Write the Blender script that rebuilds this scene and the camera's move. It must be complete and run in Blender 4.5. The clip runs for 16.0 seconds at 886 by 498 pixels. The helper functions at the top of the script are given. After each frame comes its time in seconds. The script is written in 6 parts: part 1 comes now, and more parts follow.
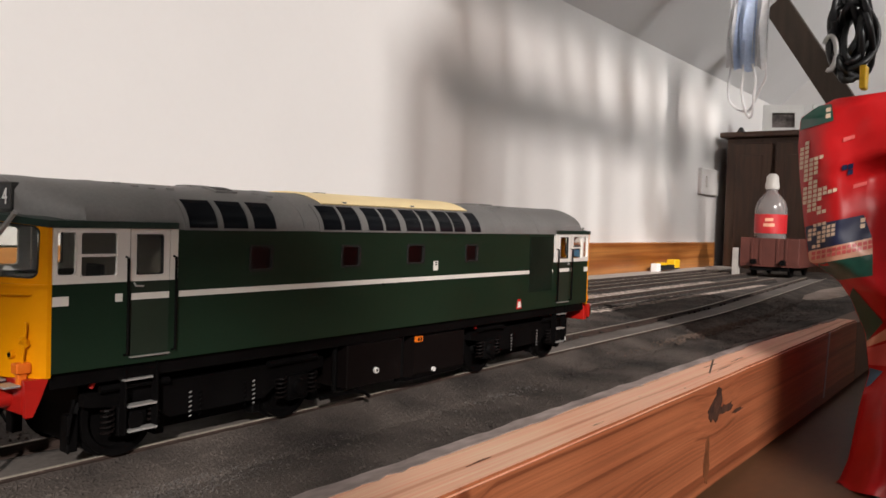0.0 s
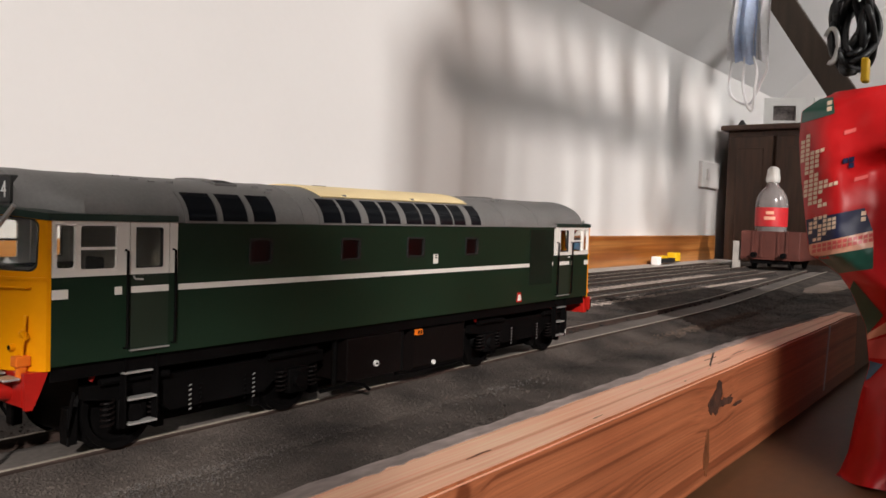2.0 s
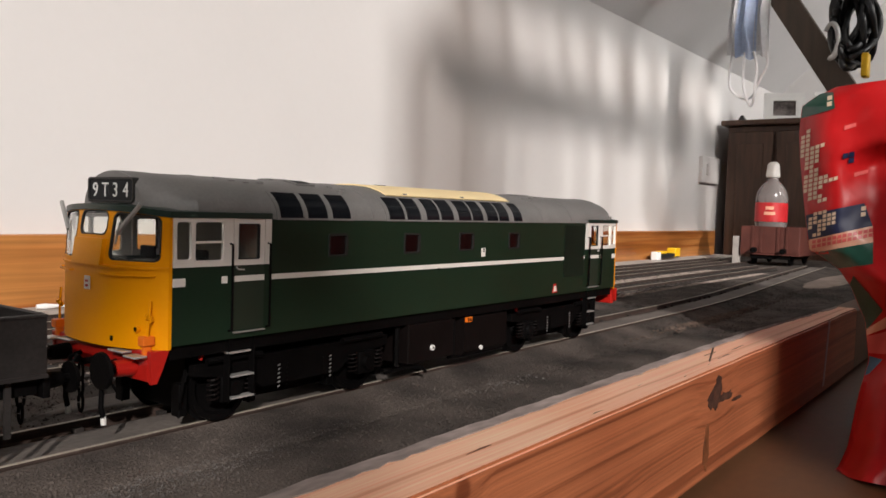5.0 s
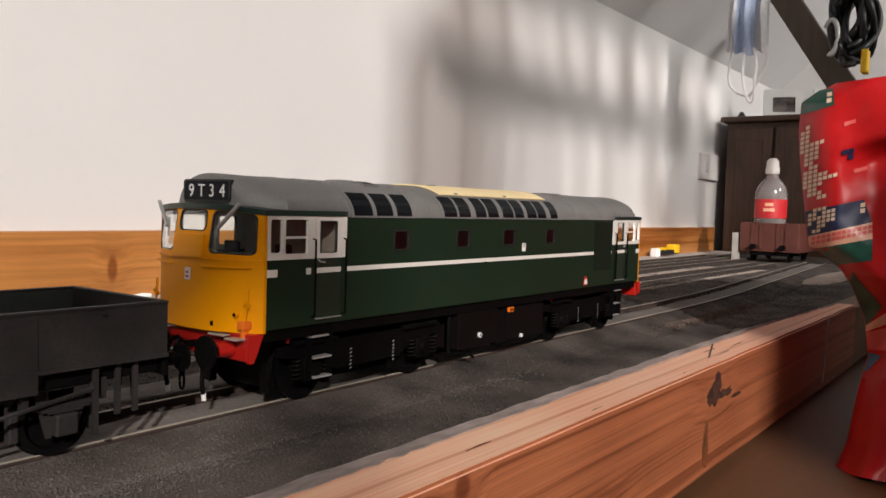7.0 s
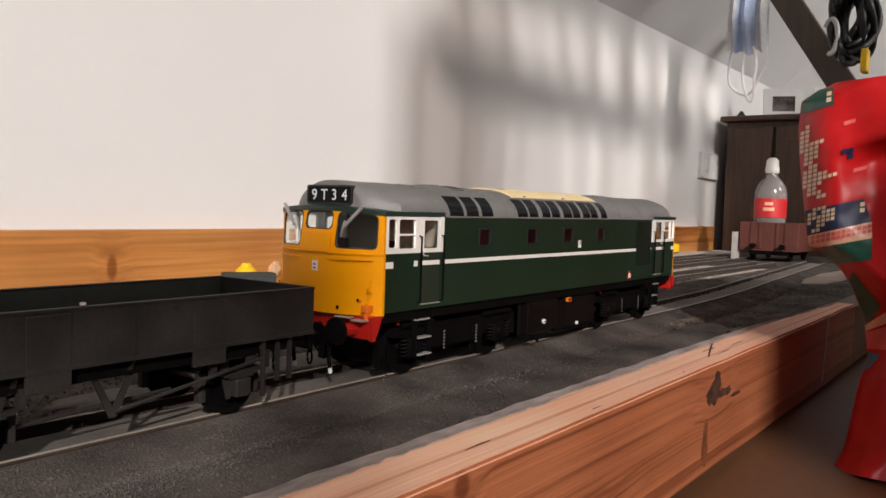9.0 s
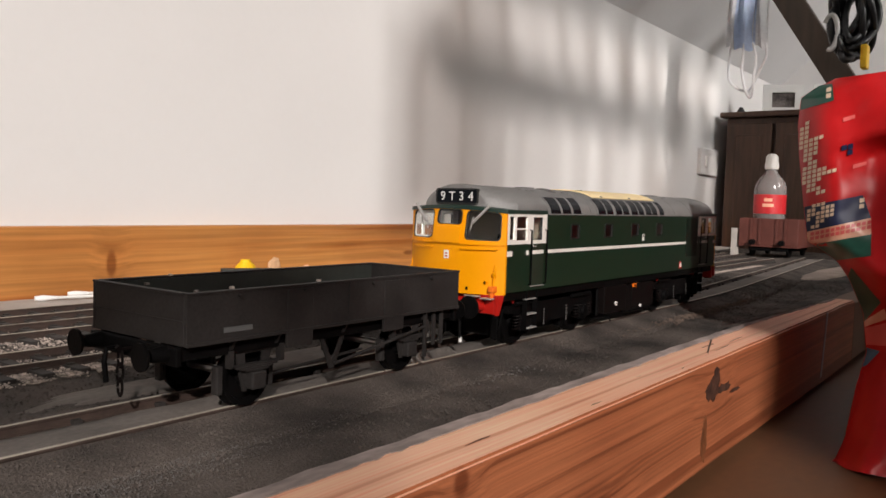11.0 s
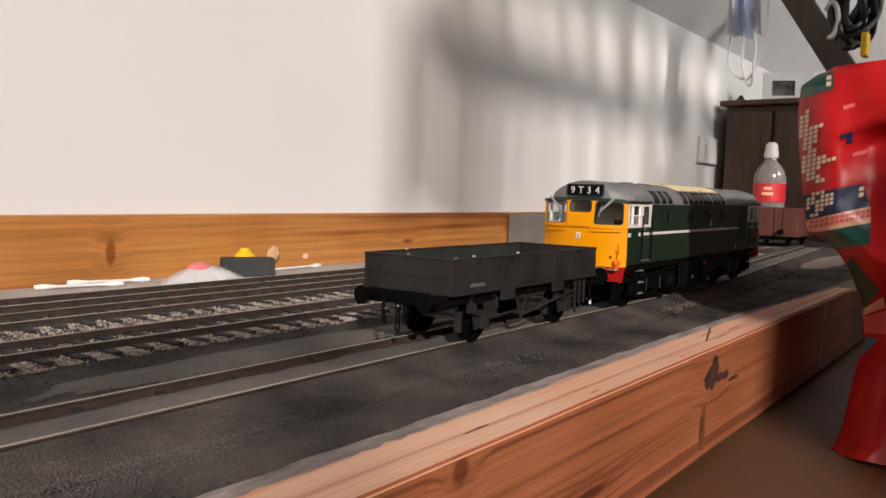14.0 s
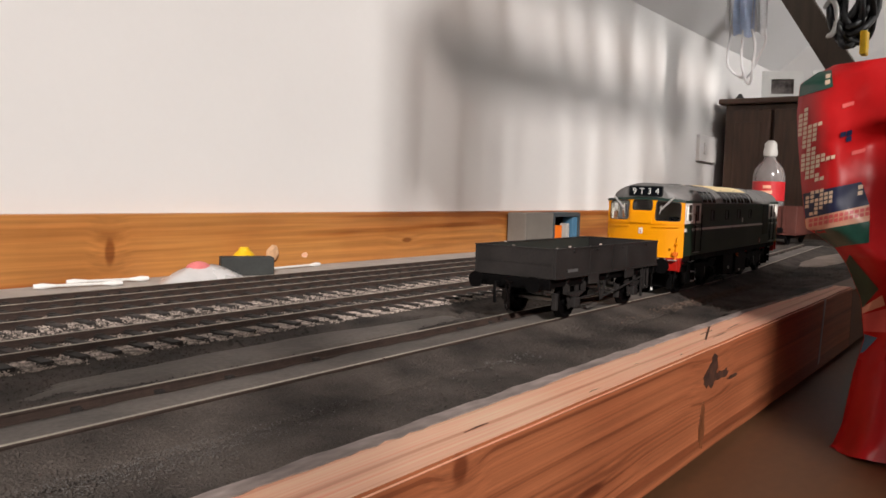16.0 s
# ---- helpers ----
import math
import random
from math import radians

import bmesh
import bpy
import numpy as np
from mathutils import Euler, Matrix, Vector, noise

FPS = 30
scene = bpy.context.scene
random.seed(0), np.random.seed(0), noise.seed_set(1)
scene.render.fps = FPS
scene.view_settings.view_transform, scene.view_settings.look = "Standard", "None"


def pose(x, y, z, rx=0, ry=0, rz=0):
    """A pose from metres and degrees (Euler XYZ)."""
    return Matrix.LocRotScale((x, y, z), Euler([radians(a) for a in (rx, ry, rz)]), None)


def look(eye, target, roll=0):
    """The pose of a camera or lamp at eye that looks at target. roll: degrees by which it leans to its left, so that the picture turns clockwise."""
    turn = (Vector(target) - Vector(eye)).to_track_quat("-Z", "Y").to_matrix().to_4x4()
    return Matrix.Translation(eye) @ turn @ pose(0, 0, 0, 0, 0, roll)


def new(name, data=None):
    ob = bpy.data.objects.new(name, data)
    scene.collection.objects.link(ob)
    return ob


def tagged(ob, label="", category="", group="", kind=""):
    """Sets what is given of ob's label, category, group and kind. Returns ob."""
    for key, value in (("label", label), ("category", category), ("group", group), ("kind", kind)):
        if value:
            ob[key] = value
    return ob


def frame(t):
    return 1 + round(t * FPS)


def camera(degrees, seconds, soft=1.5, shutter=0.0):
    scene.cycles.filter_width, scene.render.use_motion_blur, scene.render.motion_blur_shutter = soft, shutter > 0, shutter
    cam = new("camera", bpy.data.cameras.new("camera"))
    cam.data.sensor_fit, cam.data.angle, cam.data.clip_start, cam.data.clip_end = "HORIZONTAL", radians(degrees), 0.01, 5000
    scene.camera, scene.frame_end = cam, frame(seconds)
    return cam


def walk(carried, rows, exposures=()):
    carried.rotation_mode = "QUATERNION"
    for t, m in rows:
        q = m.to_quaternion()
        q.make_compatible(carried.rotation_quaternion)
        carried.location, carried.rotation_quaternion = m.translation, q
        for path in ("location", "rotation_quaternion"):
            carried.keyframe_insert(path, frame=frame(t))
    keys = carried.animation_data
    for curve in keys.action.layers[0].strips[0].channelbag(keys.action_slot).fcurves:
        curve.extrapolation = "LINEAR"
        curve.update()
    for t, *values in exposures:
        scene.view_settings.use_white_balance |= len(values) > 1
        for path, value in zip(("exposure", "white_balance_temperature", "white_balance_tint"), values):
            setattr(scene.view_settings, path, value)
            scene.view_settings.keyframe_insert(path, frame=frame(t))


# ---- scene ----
# World: x runs along the railway, y towards the long wall, z up. Ground of the layout at z = 0.
cam = camera(57.72, 16.0, soft=1.6)
EYE = (0.0, 0.0, 0.0837)
# seconds, heading from +x towards +y, pitch, lean (degrees)
TURNS = [
    (0, 36.715, -1.96, 1.813), (0.5, 36.722, -2.067, 1.814), (1, 36.743, -2.202, 1.822), (1.5, 36.749, -2.35, 1.823),
    (2, 36.737, -2.453, 1.822), (2.5, 36.716, -2.501, 1.814), (3, 36.712, -2.501, 1.811), (3.5, 36.723, -2.531, 1.82),
    (4, 36.737, -2.614, 1.802), (6.5, 36.668, -2.972, 1.784), (7, 36.67, -3.015, 1.765), (7.5, 36.663, -3.016, 1.765),
    (8, 36.658, -2.995, 1.775), (8.5, 36.658, -3.016, 1.787), (9, 36.645, -3.078, 1.8), (11.5, 36.591, -3.447, 1.801),
    (12, 36.586, -3.558, 1.802), (12.5, 36.566, -3.68, 1.8), (13, 36.56, -3.843, 1.795), (13.5, 36.535, -4.01, 1.784),
    (14, 36.519, -4.157, 1.778), (14.5, 36.51, -4.259, 1.774), (15, 36.51, -4.317, 1.755), (15.5, 36.497, -4.304, 1.733),
    (16, 36.464, -4.245, 1.715)]


def gaze(yaw, pitch, lean):
    a, b = radians(yaw), radians(pitch)
    way = Vector((math.cos(b) * math.cos(a), math.cos(b) * math.sin(a), math.sin(b)))
    return look(EYE, Vector(EYE) + way, lean)


walk(cam, [(t, gaze(a, b, c)) for t, a, b, c in TURNS])

# ---- light ----
SUN_WAY = Vector((1.0, 1.0, -0.63)).normalized()
world = bpy.data.worlds.new("sky")
scene.world = world
world.use_nodes = True
wn = world.node_tree.nodes
sky = wn.new("ShaderNodeTexSky")
sky.sky_type, sky.sun_disc = "NISHITA", False
sky.sun_elevation, sky.sun_rotation = radians(24.0), radians(225.0)
world.node_tree.links.new(sky.outputs[0], wn["Background"].inputs[0])
wn["Background"].inputs[1].default_value = 0.1
sun = new("sun", bpy.data.lights.new("sun", "SUN"))
sun.data.energy, sun.data.angle, sun.data.color = 4.0, radians(1.0), (1.0, 0.93, 0.885)
sun.matrix_world = look((0, -4, 2), Vector((0, -4, 2)) + SUN_WAY)
win = new("window_daylight", bpy.data.lights.new("window_daylight", "AREA"))
win.data.shape, win.data.size, win.data.size_y, win.data.energy, win.data.color = "RECTANGLE", 2.2, 0.85, 8.6, (1.0, 0.97, 0.94)
win.matrix_world = look((-1.48, -1.74, 1.5), (1.0, 0.6, 0.35))
# added fill lamp that brightens the ceiling and wall at the far end
far = new("far_end_fill", bpy.data.lights.new("far_end_fill", "AREA"))
far.data.shape, far.data.size, far.data.size_y, far.data.energy, far.data.color = "RECTANGLE", 0.8, 0.6, 6.3, (1.0, 0.965, 0.935)
far.data.spread = radians(62)
far.matrix_world = look((1.6, -1.74, 1.35), (2.15, 0.5, 0.72))
scene.view_settings.exposure = 0.0


# ---- materials ----
def mat(name, base, rough=0.5, metal=0.0, vary=0.15, scale=40.0, bump=0.1, fine=400.0, stretch=(1, 1, 1), coat=0.0, dark=None, trans=0.0, per=0.0, spec=0.5, deep=0.0006):
    """A surface: base colour with stains at one scale and grain at a finer one, in object space."""
    m = bpy.data.materials.new(name)
    m.use_nodes = True
    nt = m.node_tree
    nd, ln = nt.nodes, nt.links
    bs = nd["Principled BSDF"]
    tc = nd.new("ShaderNodeTexCoord")
    mp = nd.new("ShaderNodeMapping")
    mp.inputs["Scale"].default_value = stretch
    ln.new(tc.outputs["Object"], mp.inputs[0])
    n1, n2 = nd.new("ShaderNodeTexNoise"), nd.new("ShaderNodeTexNoise")
    n1.inputs["Scale"].default_value, n1.inputs["Detail"].default_value = scale, 6
    n2.inputs["Scale"].default_value, n2.inputs["Detail"].default_value = fine, 4
    ln.new(mp.outputs[0], n1.inputs["Vector"])
    ln.new(mp.outputs[0], n2.inputs["Vector"])
    ramp = nd.new("ShaderNodeValToRGB")
    lo = dark if dark else tuple(c * (1 - vary) for c in base)
    hi = tuple(min(1.0, c * (1 + vary * 0.6)) for c in base)
    ramp.color_ramp.elements[0].position, ramp.color_ramp.elements[1].position = 0.34, 0.66
    ramp.color_ramp.elements[0].color, ramp.color_ramp.elements[1].color = (*lo, 1), (*hi, 1)
    ln.new(n1.outputs[0], ramp.inputs[0])
    mix = nd.new("ShaderNodeMix")
    mix.data_type, mix.blend_type = "RGBA", "OVERLAY"
    mix.inputs[0].default_value = min(1.0, vary * 1.2)
    ln.new(ramp.outputs[0], mix.inputs[6])
    ln.new(n2.outputs[0], mix.inputs[7])
    out = mix.outputs[2]
    if per:
        oi, hs, mr = nd.new("ShaderNodeObjectInfo"), nd.new("ShaderNodeHueSaturation"), nd.new("ShaderNodeMapRange")
        mr.inputs[3].default_value, mr.inputs[4].default_value = 1 - per, 1 + per
        ln.new(oi.outputs["Random"], mr.inputs[0])
        ln.new(mr.outputs[0], hs.inputs["Value"])
        ln.new(out, hs.inputs["Color"])
        out = hs.outputs[0]
    ln.new(out, bs.inputs["Base Color"])
    rr = nd.new("ShaderNodeMapRange")
    rr.inputs[3].default_value, rr.inputs[4].default_value = max(0.03, rough - 0.08), min(1.0, rough + 0.1)
    ln.new(n1.outputs[0], rr.inputs[0])
    ln.new(rr.outputs[0], bs.inputs["Roughness"])
    bs.inputs["Metallic"].default_value = metal
    bs.inputs["Coat Weight"].default_value = coat
    bs.inputs["Specular IOR Level"].default_value = spec
    bs.inputs["Transmission Weight"].default_value = trans
    if bump:
        bp = nd.new("ShaderNodeBump")
        bp.inputs["Strength"].default_value, bp.inputs["Distance"].default_value = bump, deep
        ln.new(n2.outputs[0], bp.inputs["Height"])
        ln.new(bp.outputs[0], bs.inputs["Normal"])
    return m


def pine(name, pale, deep, stretch, scale=1.0, rough=0.55, knots=(), warp=0.5):
    """Sawn softwood: growth bands along x bent by noise and round the knots (x, z, half width, half height), fine fibres over them."""
    m = bpy.data.materials.new(name)
    m.use_nodes = True
    nd, ln = m.node_tree.nodes, m.node_tree.links
    bs = nd["Principled BSDF"]
    tc, mp = nd.new("ShaderNodeTexCoord"), nd.new("ShaderNodeMapping")
    mp.inputs["Scale"].default_value = stretch
    mp.inputs["Rotation"].default_value = (0, radians(-1.2), radians(0.6))
    ln.new(tc.outputs["Object"], mp.inputs[0])
    n1, n2, n3 = (nd.new("ShaderNodeTexNoise") for _ in range(3))
    n1.inputs["Scale"].default_value, n1.inputs["Detail"].default_value, n1.inputs["Distortion"].default_value = scale, 3, 0.6
    n2.inputs["Scale"].default_value, n2.inputs["Detail"].default_value = scale * 5, 6
    n3.inputs["Scale"].default_value, n3.inputs["Detail"].default_value = 9.0, 4
    grain, hearts = mp.outputs[0], []
    for x, z, hw, hh in knots:
        sub, mul, away, wide, core, lift, add = (nd.new(k) for k in ("ShaderNodeVectorMath", "ShaderNodeVectorMath", "ShaderNodeVectorMath", "ShaderNodeMapRange", "ShaderNodeMapRange", "ShaderNodeCombineXYZ", "ShaderNodeVectorMath"))
        sub.operation, mul.operation, away.operation, add.operation = "SUBTRACT", "MULTIPLY", "LENGTH", "ADD"
        sub.inputs[1].default_value, mul.inputs[1].default_value = (x, 0, z), (1 / hw, 0, 1 / hh)
        ln.new(tc.outputs["Object"], sub.inputs[0])
        ln.new(sub.outputs[0], mul.inputs[0])
        ln.new(mul.outputs[0], away.inputs[0])
        for node, a, b in ((wide, 0.3, 5.0), (core, 0.55, 1.25)):
            node.interpolation_type = "SMOOTHSTEP"
            node.inputs[1].default_value, node.inputs[2].default_value, node.inputs[3].default_value, node.inputs[4].default_value = a, b, 1.0, 0.0
            ln.new(away.outputs["Value"], node.inputs[0])
        gain = nd.new("ShaderNodeMath")
        gain.operation = "MULTIPLY"
        gain.inputs[1].default_value = warp
        ln.new(wide.outputs[0], gain.inputs[0])
        ln.new(gain.outputs[0], lift.inputs[1])
        ln.new(gain.outputs[0], lift.inputs[2])
        ln.new(grain, add.inputs[0])
        ln.new(lift.outputs[0], add.inputs[1])
        grain = add.outputs[0]
        hearts.append(core.outputs[0])
    ln.new(grain, n1.inputs["Vector"])
    ln.new(grain, n2.inputs["Vector"])
    ln.new(tc.outputs["Object"], n3.inputs["Vector"])
    ramp = nd.new("ShaderNodeValToRGB")
    e = ramp.color_ramp.elements
    e[0].position, e[0].color = 0.39, (*deep, 1)
    e[1].position, e[1].color = 0.56, (*pale, 1)
    mid = e.new(0.46)
    mid.color = (*[0.35 * a + 0.65 * b for a, b in zip(deep, pale)], 1)
    ln.new(n1.outputs[0], ramp.inputs[0])
    mix = nd.new("ShaderNodeMix")
    mix.data_type, mix.blend_type = "RGBA", "OVERLAY"
    mix.inputs[0].default_value = 0.6
    ln.new(ramp.outputs[0], mix.inputs[6])
    ln.new(n2.outputs[0], mix.inputs[7])
    mx2 = nd.new("ShaderNodeMix")
    mx2.data_type, mx2.blend_type = "RGBA", "SOFT_LIGHT"
    mx2.inputs[0].default_value = 0.5
    ln.new(mix.outputs[2], mx2.inputs[6])
    ln.new(n3.outputs[0], mx2.inputs[7])
    out = mx2.outputs[2]
    for core in hearts:
        dk, sc = nd.new("ShaderNodeMix"), nd.new("ShaderNodeMath")
        dk.data_type, dk.blend_type = "RGBA", "MULTIPLY"
        sc.operation = "MULTIPLY"
        sc.inputs[1].default_value = 0.85
        dk.inputs[7].default_value = (0.42, 0.30, 0.22, 1)
        ln.new(core, sc.inputs[0])
        ln.new(sc.outputs[0], dk.inputs[0])
        ln.new(out, dk.inputs[6])
        out = dk.outputs[2]
    ln.new(out, bs.inputs["Base Color"])
    bs.inputs["Roughness"].default_value = rough
    bp = nd.new("ShaderNodeBump")
    bp.inputs["Strength"].default_value, bp.inputs["Distance"].default_value = 0.25, 0.0008
    ln.new(n2.outputs[0], bp.inputs["Height"])
    ln.new(bp.outputs[0], bs.inputs["Normal"])
    return m


def glass(name, tint=(1, 1, 1), rough=0.02, alpha=0.35):
    m = bpy.data.materials.new(name)
    m.use_nodes = True
    bs = m.node_tree.nodes["Principled BSDF"]
    bs.inputs["Base Color"].default_value = (*tint, 1)
    bs.inputs["Roughness"].default_value = rough
    bs.inputs["Transmission Weight"].default_value = 1.0
    bs.inputs["IOR"].default_value = 1.45
    return m


GREEN = mat("loco_green_paint", (0.0085, 0.0235, 0.0125), 0.36, vary=0.12, scale=18, bump=0.03, fine=900, spec=0.35)
DKGREEN = mat("dark_green_paint", (0.014, 0.032, 0.024), 0.36, vary=0.12, bump=0.03)
GRILLE = mat("grille_green", (0.006, 0.013, 0.008), 0.5, vary=0.2, bump=0.1, spec=0.25)
DOORGREEN = mat("door_green_paint", (0.016, 0.027, 0.017), 0.4, vary=0.1, bump=0.02)
YELLOW = mat("warning_yellow_paint", (0.80, 0.305, 0.001), 0.4, vary=0.06, scale=25, bump=0.02, fine=700, spec=0.16)
WHITE = mat("off_white_paint", (0.75, 0.71, 0.66), 0.4, vary=0.05, bump=0.02)
ROOFGREY = mat("roof_grey_paint", (0.17, 0.165, 0.16), 0.5, vary=0.14, scale=60, bump=0.05, fine=900)
CREAM = mat("cream_panel_paint", (0.9, 0.72, 0.4), 0.5, vary=0.06, bump=0.02)
BLACK = mat("underframe_black", (0.0022, 0.0019, 0.002), 0.6, vary=0.3, scale=90, bump=0.15, fine=900, spec=0.1)
TANK = mat("brown_black_tank", (0.005, 0.0032, 0.003), 0.6, vary=0.2, scale=60, bump=0.1, spec=0.1)
PANE = mat("smoked_pane", (0.006, 0.007, 0.009), 0.12, vary=0.1, bump=0.0, spec=0.06)
REDPANE = mat("dark_red_pane", (0.005, 0.0015, 0.0014), 0.3, vary=0.3, bump=0.0)
RUBBER = mat("black_rubber_seal", (0.012, 0.012, 0.011), 0.6, bump=0.05)
RED = mat("buffer_beam_red", (0.42, 0.012, 0.008), 0.35, vary=0.12, bump=0.03)
ORANGE = mat("orange_pipe_paint", (0.8, 0.17, 0.012), 0.4, vary=0.1, bump=0.02)
STEEL = mat("bare_steel", (0.5, 0.49, 0.47), 0.35, 1.0, vary=0.15, bump=0.05)
ALU = mat("dull_silver", (0.55, 0.54, 0.52), 0.4, 0.6, vary=0.1, bump=0.02)
LETTER = mat("white_lettering", (0.72, 0.72, 0.7), 0.5, vary=0.02, bump=0)
INSIDE = mat("cab_interior", (0.30, 0.255, 0.20), 0.7, vary=0.25, bump=0.05)
CLEAR = glass("clear_glazing", (0.93, 0.96, 0.94))
WAGON = mat("wagon_dark_grey", (0.0235, 0.0205, 0.0195), 0.62, vary=0.35, scale=45, bump=0.08, fine=800, spec=0.25)
WAGIN = mat("wagon_inside_grey", (0.024, 0.027, 0.023), 0.6, vary=0.2, scale=45, bump=0.1)
GROUND = mat("cinder_ground", (0.092, 0.076, 0.066), 0.85, vary=0.45, scale=22, bump=0.9, fine=1000, dark=(0.031, 0.026, 0.0235), spec=0.25, deep=0.0011)
GREYPATCH = mat("grey_plaster_patch", (0.135, 0.116, 0.102), 0.8, vary=0.3, scale=22, bump=0.5, fine=420)
DUST = mat("pale_dust", (0.13, 0.12, 0.115), 0.9, vary=0.4, scale=120, bump=0.5)
BALLAST = mat("pale_ballast", (0.52, 0.43, 0.37), 0.9, vary=0.4, scale=250, bump=0.4, fine=1500, dark=(0.13, 0.11, 0.1))
SLEEPER = mat("dark_sleeper", (0.03, 0.024, 0.021), 0.75, vary=0.3, scale=90, bump=0.4, stretch=(1, 0.3, 1), per=0.25)
RUST = mat("rusty_rail_side", (0.05, 0.031, 0.024), 0.7, vary=0.3, scale=70, bump=0.3)
RAILTOP = mat("rail_head_steel", (0.38, 0.34, 0.28), 0.5, 0.25, vary=0.35, scale=40, bump=0.1, stretch=(0.3, 3, 1))
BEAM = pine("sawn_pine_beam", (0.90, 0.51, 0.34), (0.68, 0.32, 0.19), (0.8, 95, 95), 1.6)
# same pine for the beam's front, darkened for the little light it gets
BEAMFACE = pine("shaded_pine_face", (0.34, 0.110, 0.045), (0.185, 0.052, 0.019), (0.6, 125, 125), 1.35, knots=((0.2063, -0.0052, 0.0046, 0.0052), (0.302, -0.0412, 0.014, 0.003), (0.456, -0.016, 0.010, 0.007)), warp=0.3)
PINE = pine("varnished_pine_board", (0.46, 0.19, 0.05), (0.28, 0.085, 0.016), (0.9, 30, 42), 1.3, 0.4, knots=((0.3635, 0.0245, 0.0048, 0.0115), (0.985, 0.028, 0.012, 0.018), (0.747, 0.022, 0.010, 0.003)), warp=0.12)
KNOT = mat("dark_pine_knot", (0.16, 0.054, 0.02), 0.5, vary=0.4, scale=120, bump=0.3)
GOUGE = mat("dark_bark_pocket", (0.06, 0.024, 0.013), 0.7, vary=0.5, scale=150, bump=0.6)
PAINTEDGE = mat("grey_paint_smear", (0.30, 0.245, 0.225), 0.8, vary=0.4, scale=70, bump=0.4, stretch=(0.3, 1, 1))
WALL = mat("white_wall_paint", (0.77, 0.75, 0.735), 0.7, vary=0.03, scale=3, bump=0.06, fine=160)
CEIL = mat("grey_white_ceiling", (0.78, 0.78, 0.78), 0.8, vary=0.04, scale=3, bump=0.06, fine=160)
FLOOR = mat("brown_carpet", (0.16, 0.12, 0.09), 0.95, vary=0.2, bump=0.5)
BENCH = mat("tan_bench_board", (0.125, 0.057, 0.025), 0.5, vary=0.16, scale=12, bump=0.1, fine=200, stretch=(0.5, 1, 1))
CABWOOD = mat("dark_brown_veneer", (0.088, 0.044, 0.026), 0.42, vary=0.3, scale=18, bump=0.15, stretch=(6, 6, 0.6))
TIMBER = mat("dark_brown_post", (0.075, 0.052, 0.036), 0.6, vary=0.25, scale=18, bump=0.2, stretch=(3, 3, 0.4))
BAGRED = mat("glossy_red_plastic", (0.52, 0.011, 0.013), 0.36, vary=0.1, scale=20, bump=0.05, fine=150, spec=0.3)
BAGGREEN = mat("printed_dark_green", (0.015, 0.08, 0.055), 0.3, vary=0.15, bump=0.04)
BAGNAVY = mat("printed_navy", (0.012, 0.017, 0.06), 0.5, vary=0.12, bump=0.04)
BAGPEACH = mat("printed_peach", (0.78, 0.4, 0.27), 0.35, vary=0.08, bump=0.03)
BAGDOT = mat("printed_cream", (0.84, 0.64, 0.47), 0.4, vary=0.08, bump=0.02)
BAGPINK = mat("printed_pink_red", (0.7, 0.12, 0.11), 0.4, vary=0.08, bump=0.02)
MASKW = mat("white_nonwoven", (0.85, 0.85, 0.86), 0.9, vary=0.05, scale=200, bump=0.3, fine=1500)
MASKB = mat("blue_nonwoven", (0.68, 0.78, 0.97), 0.9, vary=0.08, scale=200, bump=0.3, fine=1500)
PLASTICW = mat("white_plastic", (0.74, 0.73, 0.7), 0.35, vary=0.03, bump=0.02)
PLASTICK = mat("black_plastic", (0.012, 0.012, 0.013), 0.4, vary=0.1, bump=0.03)
COTTON = mat("cotton_white", (0.8, 0.79, 0.77), 0.95, vary=0.04, scale=300, bump=0.4)
REDLABEL = mat("red_label", (0.5, 0.02, 0.025), 0.4, vary=0.1, bump=0.02)
REDWAGON = mat("brown_red_wagon", (0.10, 0.027, 0.019), 0.55, vary=0.2, bump=0.1)
BOTTLE = mat("clear_bottle_plastic", (0.4, 0.36, 0.35), 0.15, vary=0.08, bump=0.02, trans=0.6)
FILM = mat("clear_film", (0.85, 0.83, 0.82), 0.25, vary=0.1, bump=0.2, trans=0.3)
GREYBOX = mat("grey_card", (0.16, 0.14, 0.12), 0.7, vary=0.1, bump=0.1)
BLUE = mat("blue_card", (0.06, 0.16, 0.26), 0.6, vary=0.1)
PHOTO = mat("photo_print", (0.2, 0.17, 0.16), 0.3, vary=0.7, scale=35, bump=0.0)
BRIGHTY = mat("bright_yellow_plastic", (0.85, 0.5, 0.01), 0.4, vary=0.05)
CURTAIN = mat("heavy_curtain_cloth", (0.4, 0.36, 0.32), 0.95, vary=0.1, bump=0.3)
# a loose weave lets part of the daylight straight through
weave = CURTAIN.node_tree
sheer, blend = weave.nodes.new("ShaderNodeBsdfTransparent"), weave.nodes.new("ShaderNodeMixShader")
sheer.inputs[0].default_value = (1.0, 0.9, 0.84, 1)
blend.inputs[0].default_value = 0.47
weave.links.new(weave.nodes["Principled BSDF"].outputs[0], blend.inputs[1])
weave.links.new(sheer.outputs[0], blend.inputs[2])
weave.links.new(blend.outputs[0], weave.nodes["Material Output"].inputs[0])
LAYEDGE = mat("pale_board_edge", (0.42, 0.39, 0.36), 0.75, vary=0.15, bump=0.2)


